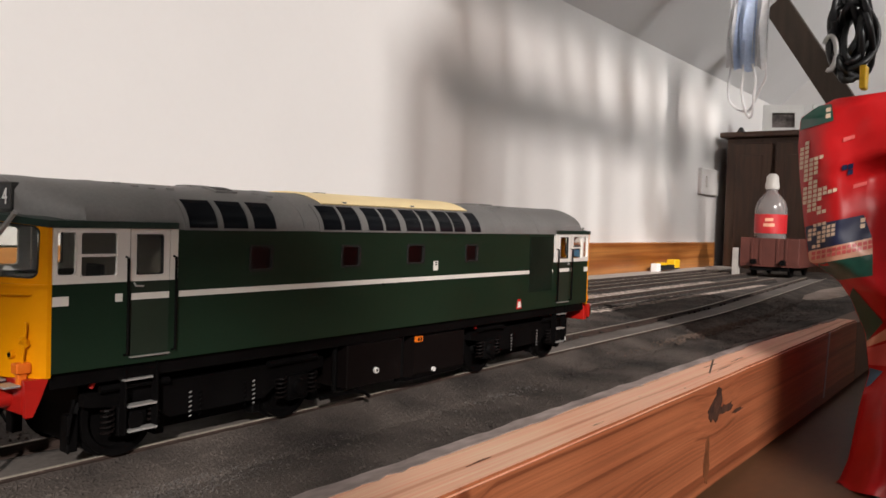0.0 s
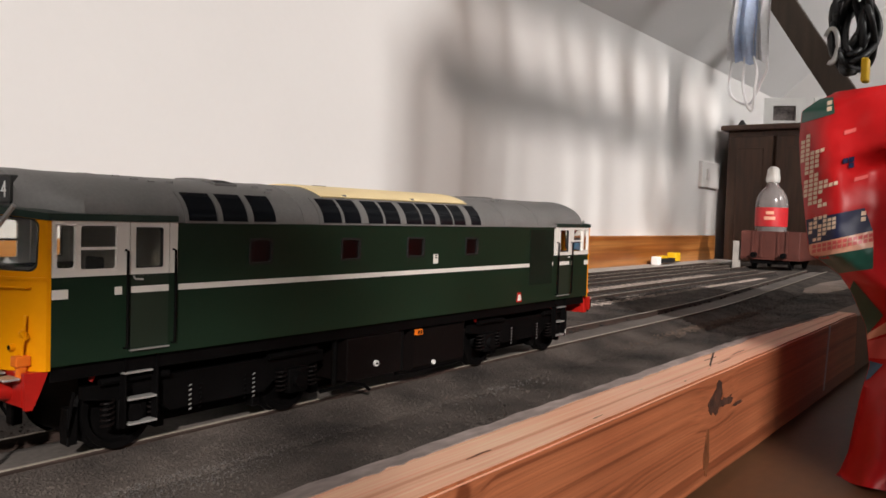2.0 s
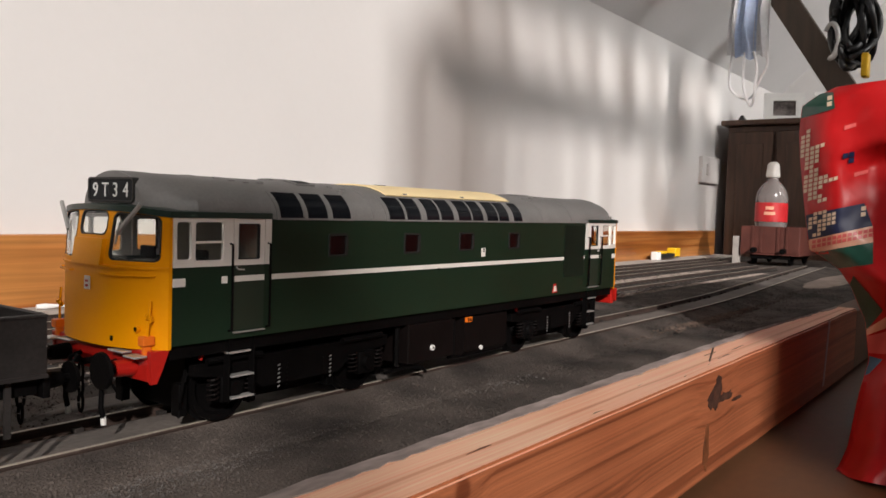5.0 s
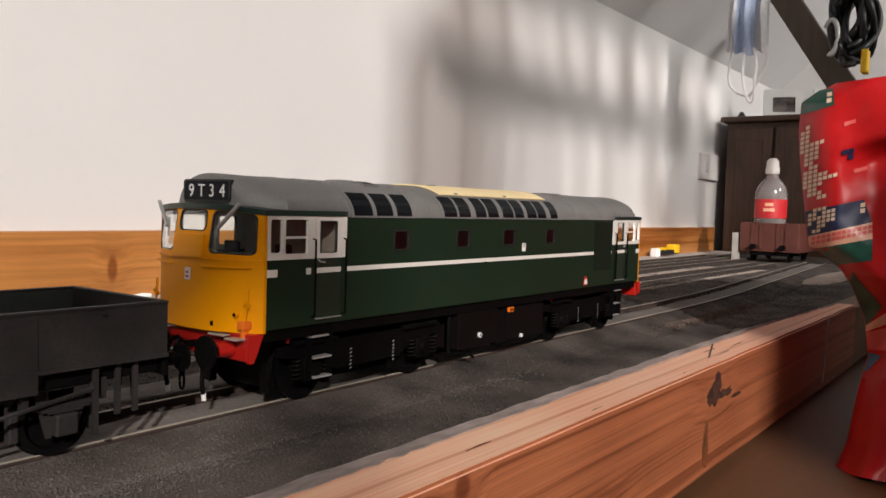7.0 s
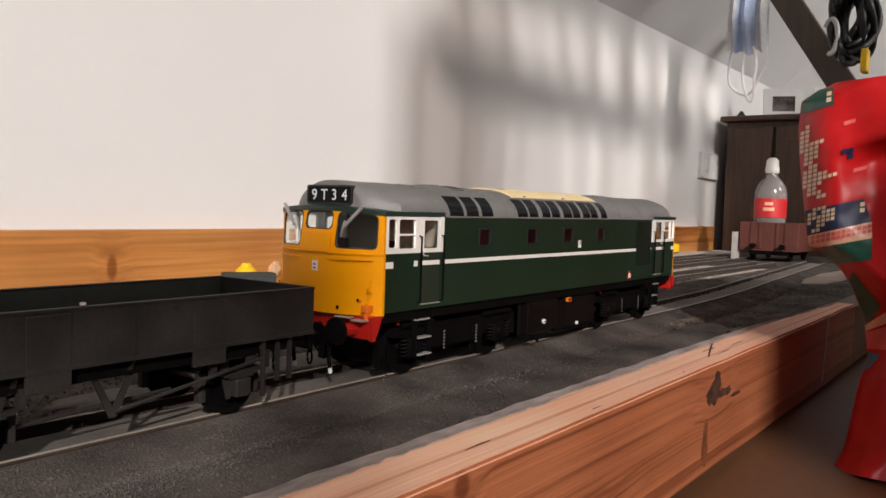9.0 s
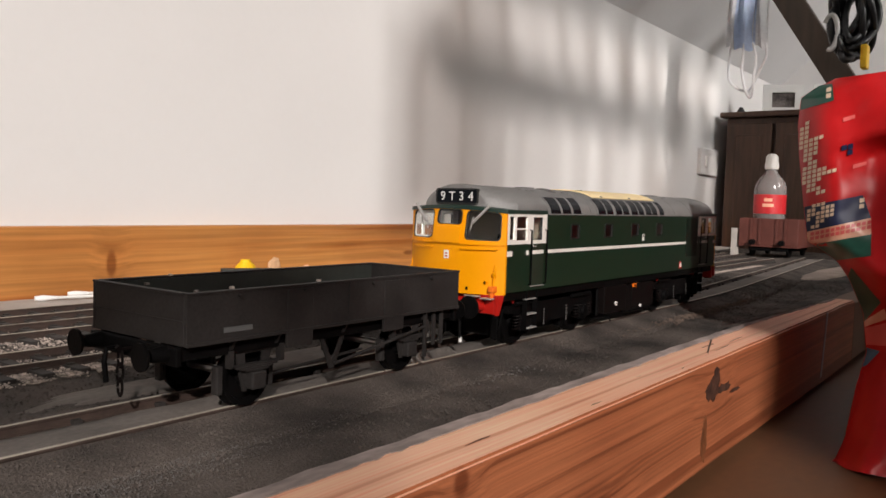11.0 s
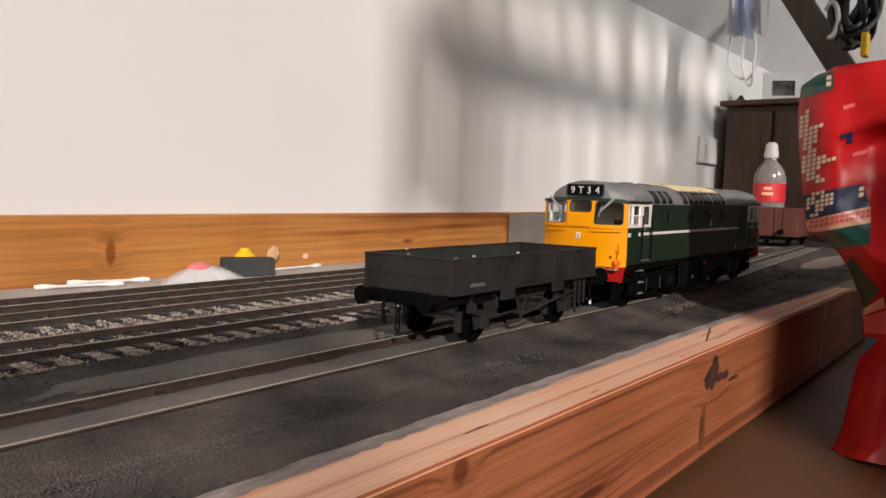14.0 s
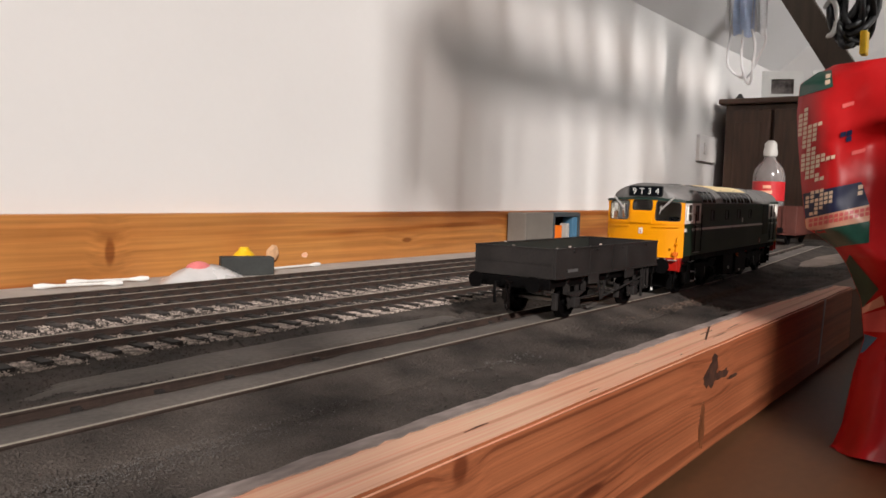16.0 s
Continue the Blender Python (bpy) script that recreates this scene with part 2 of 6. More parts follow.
# ---- mesh helpers ----
def part(name, bm, material, parent=None, label="", smooth=None):
    me = bpy.data.meshes.new(name)
    bmesh.ops.recalc_face_normals(bm, faces=bm.faces)
    bm.to_mesh(me)
    bm.free()
    for m in material if isinstance(material, (list, tuple)) else (material,):
        me.materials.append(m)
    if smooth:
        me.shade_smooth()
        me.set_sharp_from_angle(angle=radians(smooth))
    ob = new(name, me)
    ob.parent = parent
    if label:
        ob["label"] = label
    return ob


def thing(name, label, category, group="", kind="", at=(0, 0, 0)):
    ob = new(name)
    ob.empty_display_size = 0.01
    ob.location = at
    return tagged(ob, label, category, group, kind)


def box(bm, x0, x1, y0, y1, z0, z1, bevel=0.0, m=None):
    vs = [bm.verts.new(v) for v in ((x0, y0, z0), (x1, y0, z0), (x1, y1, z0), (x0, y1, z0), (x0, y0, z1), (x1, y0, z1), (x1, y1, z1), (x0, y1, z1))]
    fs = [bm.faces.new([vs[i] for i in f]) for f in ((3, 2, 1, 0), (4, 5, 6, 7), (0, 1, 5, 4), (1, 2, 6, 5), (2, 3, 7, 6), (3, 0, 4, 7))]
    if m is not None:
        bmesh.ops.transform(bm, matrix=m, verts=vs)
    if bevel:
        es = list({e for f in fs for e in f.edges})
        bmesh.ops.bevel(bm, geom=es, offset=bevel, segments=2, affect="EDGES", profile=0.5)
    return bm


def rod(bm, a, b, r, seg=10, r2=None):
    a, b = Vector(a), Vector(b)
    w = (b - a).normalized()
    u = w.orthogonal().normalized()
    v = w.cross(u)
    r2 = r if r2 is None else r2
    ring = [[bm.verts.new(p + (u * math.cos(k * math.tau / seg) + v * math.sin(k * math.tau / seg)) * q) for k in range(seg)] for p, q in ((a, r), (b, r2))]
    for k in range(seg):
        bm.faces.new((ring[0][k], ring[0][(k + 1) % seg], ring[1][(k + 1) % seg], ring[1][k]))
    bm.faces.new(ring[0][::-1])
    bm.faces.new(ring[1])
    return bm


def tube(bm, pts, r, seg=8):
    pts = [Vector(p) for p in pts]
    rings = []
    u = None
    for i, p in enumerate(pts):
        w = (pts[min(i + 1, len(pts) - 1)] - pts[max(i - 1, 0)]).normalized()
        u = (u - w * u.dot(w)).normalized() if u else w.orthogonal().normalized()
        v = w.cross(u)
        rings.append([bm.verts.new(p + (u * math.cos(k * math.tau / seg) + v * math.sin(k * math.tau / seg)) * r) for k in range(seg)])
    for a, b in zip(rings, rings[1:]):
        for k in range(seg):
            bm.faces.new((a[k], a[(k + 1) % seg], b[(k + 1) % seg], b[k]))
    bm.faces.new(rings[0][::-1])
    bm.faces.new(rings[-1])
    return bm


def prism(bm, poly, place, d0, d1):
    """A flat outline poly of (u, v), extruded from d0 to d1; place(u, v, d) gives the point."""
    a = [bm.verts.new(place(u, v, d0)) for u, v in poly]
    b = [bm.verts.new(place(u, v, d1)) for u, v in poly]
    n = len(poly)
    for k in range(n):
        bm.faces.new((a[k], a[(k + 1) % n], b[(k + 1) % n], b[k]))
    bm.faces.new(a[::-1])
    bm.faces.new(b)
    return bm


def round_rect(u0, u1, v0, v1, r, n=4):
    out = []
    for cu, cv, a0 in ((u1 - r, v1 - r, 0), (u0 + r, v1 - r, 90), (u0 + r, v0 + r, 180), (u1 - r, v0 + r, 270)):
        for k in range(n + 1):
            a = radians(a0 + 90 * k / n)
            out.append((cu + r * math.cos(a), cv + r * math.sin(a)))
    return out


def ring(bm, outer, inner, place, d0, d1):
    """A frame between two outlines with equally many points."""
    n = len(outer)
    v = [[bm.verts.new(place(u, w, d)) for u, w in poly] for poly in (outer, inner) for d in (d0, d1)]
    for a, b in ((0, 1), (1, 3), (3, 2), (2, 0)):
        for k in range(n):
            bm.faces.new((v[a][k], v[a][(k + 1) % n], v[b][(k + 1) % n], v[b][k]))
    return bm


def holed(bm, u0, u1, v0, v1, holes, place, d0, d1, du=0.0):
    """A plate with rectangular holes (u0, u1, v0, v1), between the depths d0 and d1."""
    us = sorted({u0, u1, *[h[i] for h in holes for i in (0, 1)]})
    if du:
        us = sorted({*us, *[u0 + (u1 - u0) * k / round((u1 - u0) / du) for k in range(round((u1 - u0) / du))]})
    vs = sorted({v0, v1, *[h[i] for h in holes for i in (2, 3)]})
    us = [u for u in us if u0 <= u <= u1]
    vs = [v for v in vs if v0 <= v <= v1]
    cache = {}

    def vert(i, j, d):
        if (i, j, d) not in cache:
            cache[i, j, d] = bm.verts.new(place(us[i], vs[j], d))
        return cache[i, j, d]
    full = set()
    for i in range(len(us) - 1):
        for j in range(len(vs) - 1):
            cu, cv = (us[i] + us[i + 1]) / 2, (vs[j] + vs[j + 1]) / 2
            if not any(h[0] < cu < h[1] and h[2] < cv < h[3] for h in holes):
                full.add((i, j))
    for i, j in full:
        for d in (d0, d1):
            bm.faces.new([vert(i, j, d), vert(i + 1, j, d), vert(i + 1, j + 1, d), vert(i, j + 1, d)])
        for (a, b), (p, q) in ((((i - 1), j), ((i, j), (i, j + 1))), ((i + 1, j), ((i + 1, j), (i + 1, j + 1))), ((i, j - 1), ((i, j), (i + 1, j))), ((i, j + 1), ((i, j + 1), (i + 1, j + 1)))):
            if (a, b) not in full:
                bm.faces.new([vert(*p, d0), vert(*q, d0), vert(*q, d1), vert(*p, d1)])
    return bm


def fresh():
    return bmesh.new()


def lathe(bm, prof, base, seg=24):
    rings = [[bm.verts.new((base[0] + r * math.cos(k * math.tau / seg), base[1] + r * math.sin(k * math.tau / seg), base[2] + z)) for k in range(seg)] for r, z in prof]
    for a, b in zip(rings, rings[1:]):
        for k in range(seg):
            bm.faces.new((a[k], a[(k + 1) % seg], b[(k + 1) % seg], b[k]))
    bm.faces.new(rings[0][::-1])
    bm.faces.new(rings[-1])
    return bm

# ---- the room ----
def slab(name, x0, x1, y0, y1, z0, z1, material, label, category, holes=None, bevel=0.0):
    ob = part(name, box(fresh(), x0, x1, y0, y1, z0, z1, bevel), material)
    return tagged(ob, label, category, kind="structure")


WALL_Y, CEIL_Z, SLOPE = 0.622, 0.436, 0.9
slab("wall_north", -3.1, 2.5, WALL_Y, WALL_Y + 0.1, -0.85, CEIL_Z, WALL, "white painted long wall behind the model railway", "wall")
slab("wall_east", 2.4, 2.5, -1.85, WALL_Y, -0.85, 2.07, WALL, "white painted end wall behind the cabinet", "wall")
slab("wall_west", -3.2, -3.1, -1.85, WALL_Y, -0.85, 2.07, WALL, "white painted end wall of the attic room", "wall")
slab("floor", -3.2, 2.5, -1.85, WALL_Y, -0.95, -0.85, FLOOR, "brown carpeted attic floor", "floor")
# unseen opening; its right half has a made-up higher sill to shade bag and beam
ob = part("wall_south", holed(fresh(), -3.1, 2.4, -0.85, 2.07, [(-2.65, -1.33, 1.05, 1.95), (-1.33, -0.48, 1.265, 1.95), (1.2, 2.0, 1.05, 1.65)], lambda u, v, d: (u, d, v), -1.85, -1.75), WALL)
tagged(ob, "white painted wall with a wide window opening", "wall", kind="structure")
YT = WALL_Y - (2.02 - CEIL_Z) / SLOPE
bm = fresh()
prism(bm, [(WALL_Y + 0.1, CEIL_Z), (WALL_Y, CEIL_Z), (YT, 2.02), (-1.85, 2.02), (-1.85, 2.12), (YT, 2.12), (WALL_Y + 0.1, CEIL_Z + 0.12)], lambda u, v, d: (d, u, v), -3.2, 2.5)
tagged(part("ceiling", bm, CEIL), "sloping grey-white attic ceiling above the long wall", "ceiling", kind="structure")

# unseen window and drawn curtain on the south side, shaped for the wall's shadows
w1 = thing("window_1", "wide white-framed window in the south wall", "window", kind="structure", at=(0, 0, 0))
bm = fresh()
ring(bm, [(-0.48, 1.95), (-2.65, 1.95), (-2.65, 1.05), (-1.33, 1.05), (-1.33, 1.265), (-0.48, 1.265)], [(-0.50, 1.93), (-2.63, 1.93), (-2.63, 1.07), (-1.35, 1.07), (-1.35, 1.285), (-0.50, 1.285)], lambda u, v, d: (u, d, v), -1.83, -1.77)
part("window_frame", bm, PLASTICW, w1)
# added bar that casts the level band of shade on the long wall
part("shade_bar", box(fresh(), -1.585, -0.50, -1.83, -1.77, 1.758, 1.800), PLASTICW, w1)
# made-up bar that dims the locomotive's nose early in its run
part("shade_bar", box(fresh(), -2.63, -1.80, -1.83, -1.77, 1.340, 1.357), PLASTICW, w1)
# made-up thin upright, only there to end the bar above
part("glazing_bar", box(fresh(), -1.80, -1.796, -1.81, -1.79, 1.07, 1.357), PLASTICW, w1)
# unseen opening, made up to hold the far end's fill lamp
w2 = thing("fill_window", "unseen white-framed window added for the fill lamp of the far end", "window", kind="structure", at=(0, 0, 0))
part("window_frame", ring(fresh(), [(2.0, 1.65), (1.2, 1.65), (1.2, 1.05), (2.0, 1.05)], [(1.97, 1.62), (1.23, 1.62), (1.23, 1.08), (1.97, 1.08)], lambda u, v, d: (u, d, v), -1.83, -1.77), PLASTICW, w2)
cu = thing("curtain", "beige curtain hanging in loose folds across half the window", "curtain")
rng = random.Random(5)
part("curtain_rail", rod(fresh(), (-1.7, -1.7, 1.965), (-0.3, -1.7, 1.965), 0.012), PLASTICW, cu)


def fold(x0, x1, z0, z1, lean, pinch, y=-1.70):
    """One hanging fold between two heights; it leans and narrows towards its top."""
    bm = fresh()
    n = 12
    rows = []
    for j in range(6):
        v = j / 5
        z, c, hw = z0 + (z1 - z0) * v, (x0 + x1) / 2 + lean * v + rng.uniform(-0.004, 0.004), (x1 - x0) / 2 * (1 - pinch * v)
        rows.append([bm.verts.new((c + hw * (2 * k / n - 1), y + 0.018 * math.sin(math.pi * k / n), z)) for k in range(n + 1)])
    for a, b in zip(rows, rows[1:]):
        for k in range(n):
            bm.faces.new((a[k], a[k + 1], b[k + 1], b[k]))
    bmesh.ops.solidify(bm, geom=bm.faces[:], thickness=0.003)
    part("fold", bm, CURTAIN, cu)


for x0, x1 in ((-1.577, -1.556), (-1.487, -1.437), (-1.424, -1.404), (-1.386, -1.362), (-1.335, -1.322), (-1.283, -1.262), (-1.210, -1.190), (-1.112, -1.092), (-1.024, -0.984), (-0.928, -0.912), (-0.800, -0.762), (-0.762, -0.668), (-0.668, -0.460)):
    fold(x0, x1, 1.49, 1.755 if x0 < -1.5 else 1.60 if x0 == -0.762 else 1.72, 0.0, 0.0)
for x0, x1 in ((-1.490, -1.400), (-1.388, -1.310), (-1.272, -1.232), (-1.200, -1.140), (-1.110, -1.035), (-0.992, -0.885), (-0.850, -0.762), (-0.660, -0.615), (-0.590, -0.500)):
    fold(x0, x1, 1.722, 1.955, -0.035, 0.4)
# unseen second layer, added where the wall's shade has to be deeper
for x0, x1, z1 in ((-0.805, -0.762, 1.74), (-0.668, -0.56, 1.74), (-0.56, -0.44, 1.74), (-1.490, -1.452, 1.76)):
    fold(x0, x1, 1.49, z1, 0.0, 0.0, -1.65)

# ---- the layout: ground, timber edge, wall board ----
rng = random.Random(11)
bm = fresh()
NX, NY = 300, 60
X0, X1, Y0, Y1 = -0.7, 2.3, 0.1692, 0.604
gv = []
for i in range(NX + 1):
    rowv = []
    for j in range(NY + 1):
        x, y = X0 + (X1 - X0) * i / NX, Y0 + (Y1 - Y0) * j / NY
        z = 0.0011 * noise.noise((x * 25, y * 25, 0)) + 0.0007 * noise.noise((x * 90, y * 90, 3)) - 0.0006
        if j < 3:
            z -= 0.0004 * (3 - j) ** 2
        rowv.append(bm.verts.new((x, y, z)))
    gv.append(rowv)
for i in range(NX):
    for j in range(NY):
        bm.faces.new((gv[i][j], gv[i + 1][j], gv[i + 1][j + 1], gv[i][j + 1]))
rim = [gv[0][j] for j in range(NY + 1)] + [gv[i][NY] for i in range(1, NX + 1)] + [gv[NX][j] for j in range(NY - 1, -1, -1)] + [gv[i][0] for i in range(NX - 1, 0, -1)]
low = [bm.verts.new((v.co.x, v.co.y, -0.02)) for v in rim]
for k in range(len(rim)):
    bm.faces.new((rim[k], rim[(k + 1) % len(rim)], low[(k + 1) % len(rim)], low[k]))
bm.faces.new(low)
ground = tagged(part("ground", bm, GROUND, smooth=50), "dark cinder-covered baseboard of the model railway", "ground", kind="structure")

beam = thing("timber_beam", "sawn pine beam with knots along the layout's front edge", "beam", kind="structure")
bm = box(fresh(), -0.7, 0.875, 0.143, 0.1690, -0.060, -0.0002)
bmesh.ops.subdivide_edges(bm, edges=[e for e in bm.edges if abs(e.verts[0].co.x - e.verts[1].co.x) > 0.5], cuts=90, use_grid_fill=True)
for v in bm.verts:
    v.co.y += 0.0007 * noise.noise((v.co.x * 14, v.co.z * 40, 2)) if v.co.y < 0.15 else 0
    v.co.z += 0.0005 * noise.noise((v.co.x * 18, v.co.y * 40, 7)) if v.co.z > -0.01 else 0
es = [e for e in bm.edges if all(v.co.y < 0.145 and v.co.z > -0.003 for v in e.verts)]
bmesh.ops.bevel(bm, geom=es, offset=0.0012, segments=2, affect="EDGES")
# faces towards the front take the pine with shade in its colour
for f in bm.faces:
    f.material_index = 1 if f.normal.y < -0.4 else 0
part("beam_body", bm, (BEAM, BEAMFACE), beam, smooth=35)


def blot(name, pts, place, material, parent, d=0.0006, label=""):
    return part(name, prism(fresh(), pts, place, 0.0008, -d), material, parent, label)


def wobble(cu, cv, ru, rv, n, seed, amt=0.25):
    r = random.Random(seed)
    return [(cu + ru * math.cos(k * math.tau / n) * (1 + r.uniform(-amt, amt)), cv + rv * math.sin(k * math.tau / n) * (1 + r.uniform(-amt, amt))) for k in range(n)]


def face(u, v, d):
    return (u, 0.143 + d, v)


def topside(u, v, d):
    return (u, v, -0.0004 - d)


for k, (u, v, ru, rv, amt) in enumerate(((0.4515, -0.0170, 0.0105, 0.0062, 0.3), (0.4565, -0.0110, 0.0062, 0.0060, 0.3), (0.4690, -0.0190, 0.0130, 0.0030, 0.4), (0.4930, -0.0240, 0.0090, 0.0010, 0.3))):
    blot("bark_pocket", wobble(u, v, ru, rv, 17, 40 + k, amt), face, GOUGE, beam, 0.0003 + 0.00004 * k)
blot("resin_streak", wobble(0.4400, -0.0430, 0.0045, 0.0125, 18, 60, 0.3), face, KNOT, beam, 0.0003)
for a, b, c in ((0.414, 0.1475, 0.004), (0.446, 0.1495, 0.02), (0.48, 0.152, 0.03), (0.36, 0.156, 0.02), (0.30, 0.1475, 0.018), (0.225, 0.155, 0.016), (0.52, 0.156, 0.03)):
    blot("crack", [(a, b), (a + c, b + 0.0004), (a + c * 0.6, b + 0.0009)], topside, GOUGE, beam, 0.0003)
blot("pencil_mark", [(0.462, 0.1512), (0.464, 0.1508), (0.528, 0.1690), (0.526, 0.1696)], topside, GOUGE, beam, 0.0003)
blot("pencil_mark", [(0.486, 0.1614), (0.487, 0.1620), (0.507, 0.1616), (0.506, 0.1610)], topside, GOUGE, beam, 0.0003)
# paint that ran over the inner edge of the beam
bm = fresh()
n = 260
us = [-0.7 + 1.57 * k / n for k in range(n + 1)]
def inner_edge(u):
    """Where the dark ground ends on the beam."""
    return float(np.interp(u, [0.1, 0.45, 0.6, 0.66, 0.72, 0.9], [0.1742, 0.1737, 0.1722, 0.1695, 0.1655, 0.1595]))


hi = [inner_edge(u) + 0.0016 * noise.noise((u * 50, 8, 0)) + 0.0009 * noise.noise((u * 170, 3, 0)) for u in us]
lo = [min(0.1685, h - 0.0005) - 0.0026 * noise.noise((u * 22, 1, 0)) - 0.0028 * abs(noise.noise((u * 90, 5, 0))) for u, h in zip(us, hi)]
tv = [[bm.verts.new((u, y, 0.0003 + 0.0002 * noise.noise((u * 60, y * 60, 0)))) for u, y in zip(us, lo)], [bm.verts.new((u, h, 0.0009)) for u, h in zip(us, hi)], [bm.verts.new((u, y + 0.0003, -0.0012)) for u, y in zip(us, lo)]]
for k in range(n):
    bm.faces.new((tv[0][k], tv[0][k + 1], tv[1][k + 1], tv[1][k]))
    bm.faces.new((tv[2][k], tv[2][k + 1], tv[0][k + 1], tv[0][k]))
part("paint_smear", bm, PAINTEDGE, beam, "grey paint smeared along the inner edge")
bm = fresh()
us = [0.58 + 0.3 * k / 90 for k in range(91)]
tv = [[bm.verts.new((u, y, z)) for u, y, z in ((u, inner_edge(u) + 0.0004 + 0.0012 * noise.noise((u * 80, 4, 0)), 0.0004), (u, inner_edge(u) + 0.003, 0.0014), (u, 0.178, 0.0006))] for u in us]
for a, b in zip(tv, tv[1:]):
    for k in (0, 1):
        bm.faces.new((a[k], b[k], b[k + 1], a[k + 1]))
part("spilt_ground", bm, GROUND, beam, "dark cinders spilt over the beam's far end")
# narrow strip of light on the shaded face, painted as a pale sliver
blot("light_strip", [(0.733, -0.055), (0.739, -0.055), (0.752, -0.001), (0.746, -0.001)], face, LAYEDGE, beam, 0.0004, "pale upright streak painted as a strip of light on the beam's face")
slab("layout_edge", 0.8755, 2.3, 0.143, 0.1690, -0.06, -0.003, BENCH, "brown board edge beyond the pine beam", "board edge", bevel=0.001)

bd = thing("wall_board", "varnished pine board with a knot along the wall", "board", kind="structure")
part("board_body", box(fresh(), -0.9, 1.86, 0.606, 0.6205, -0.02, 0.0556, 0.0012), PINE, bd, smooth=40)


def boardface(u, v, d):
    return (u, 0.606 + d, v)


blot("knot", wobble(0.58, 0.012, 0.004, 0.0028, 12, 10, 0.15), boardface, BEAM, bd)
slab("pale_edge_strip", -0.7, 1.87, 0.548, 0.6055, -0.01, 0.0012, LAYEDGE, "pale unpainted strip of baseboard along the wall board", "board edge", bevel=0.0005)


# ---- tracks ----
BEND0, BEND1, BEND_SLOPE = 0.63, 0.89, 0.083


def bend(x):
    """How far the running track has swung towards the wall at x."""
    d = min(max(0.0, x - BEND0), BEND1 - BEND0)
    return BEND_SLOPE * (d * d / (2 * (BEND1 - BEND0)) + max(0.0, x - BEND1))


def rail(bm, x0, x1, y, zt, h=0.0042, curved=False):
    prof = [(-0.0014, 0), (0.0014, 0), (0.0014, 0.0005), (0.0004, 0.0009), (0.0004, h - 0.0014), (0.0008, h - 0.001), (0.0008, h - 0.0002), (0.0006, h), (-0.0006, h), (-0.0008, h - 0.0002), (-0.0008, h - 0.001), (-0.0004, h - 0.0014), (-0.0004, 0.0009), (-0.0014, 0.0005)]
    xs = [x0 + (x1 - x0) * k / 24 for k in range(25)] if curved and x1 > BEND0 else [x0, x1]
    v = [[bm.verts.new((x, y + u + (bend(x) if curved else 0.0), zt - h + w)) for u, w in prof] for x in xs]
    n = len(prof)
    for a, b in zip(v, v[1:]):
        for k in range(n):
            bm.faces.new((a[k], a[(k + 1) % n], b[(k + 1) % n], b[k]))
    bm.faces.new(v[0][::-1])
    bm.faces.new(v[-1])
    for f in bm.faces:
        if f.calc_center_median().z > zt - 0.00035:
            f.material_index = 1
    return bm


sl_bm = box(fresh(), -0.0029, 0.0029, -0.0298, 0.0298, -0.003, 0.0014, 0.0003)
sl_me = bpy.data.meshes.new("sleeper")
sl_bm.to_mesh(sl_me)
sl_bm.free()
sl_me.materials.append(SLEEPER)


def track(yc, zt, x0, x1, gauge, sleepers, joints, label, curved=False):
    t = thing("railway_track", label, "railway track", group="tracks of the layout", at=(0, yc, 0))
    for side in (-1, 1):
        cuts = [x0, *joints.get(side, ()), x1]
        for a, b in zip(cuts, cuts[1:]):
            part("rail", rail(fresh(), a + 0.0005, b - 0.0005, side * gauge / 2, zt, curved=curved), (RUST, RAILTOP), t)
    r = random.Random(int(yc * 1000))
    bm = fresh()
    k = 0
    x = x0
    while x < x1:
        for side in (-1, 1):
            y = side * gauge / 2 + (bend(x) if curved else 0.0)
            if not sleepers and (side < 0 or r.random() < 0.45):
                continue
            box(bm, x - 0.0016, x + 0.0016, y - 0.0034, y - 0.0009, -0.001, zt - 0.0022, 0)
            box(bm, x - 0.0016, x + 0.0016, y + 0.0009, y + 0.0034, -0.001, zt - 0.0022, 0)
        if sleepers and x < 1.42 and x > 0.02:
            s = new("sleeper", sl_me)
            s.parent = t
            s.location = (x + r.uniform(-0.0006, 0.0006), r.uniform(-0.0006, 0.0006), r.uniform(-0.0001, 0.0003))
            s.rotation_euler = (0, 0, r.uniform(-0.03, 0.03))
        x += 0.0166
    c = part("rail_chair_rest", bm, SLEEPER, t)
    c["kind"] = "stuff"
    return t


TY = 0.2525
track(TY, 0.006, -0.6, 1.52, 0.0318, False, {-1: (0.2765, 0.64), 1: (0.52,)}, "running track of rusty rails sunk in dark cinders", True)
track(0.3815, 0.0045, -0.3, 1.45, 0.0302, True, {-1: (0.424,), 1: (0.68,)}, "siding with rusty rails, dark sleepers and pale ballast")
track(0.4625, 0.0045, -0.3, 1.6, 0.0302, True, {-1: (0.5,), 1: (0.55,)}, "siding with rusty rails beside the pale ballast")
track(0.5225, 0.0045, -0.3, 1.6, 0.0302, True, {-1: (0.6,), 1: (0.7,)}, "siding with rusty rails along the pale board edge")


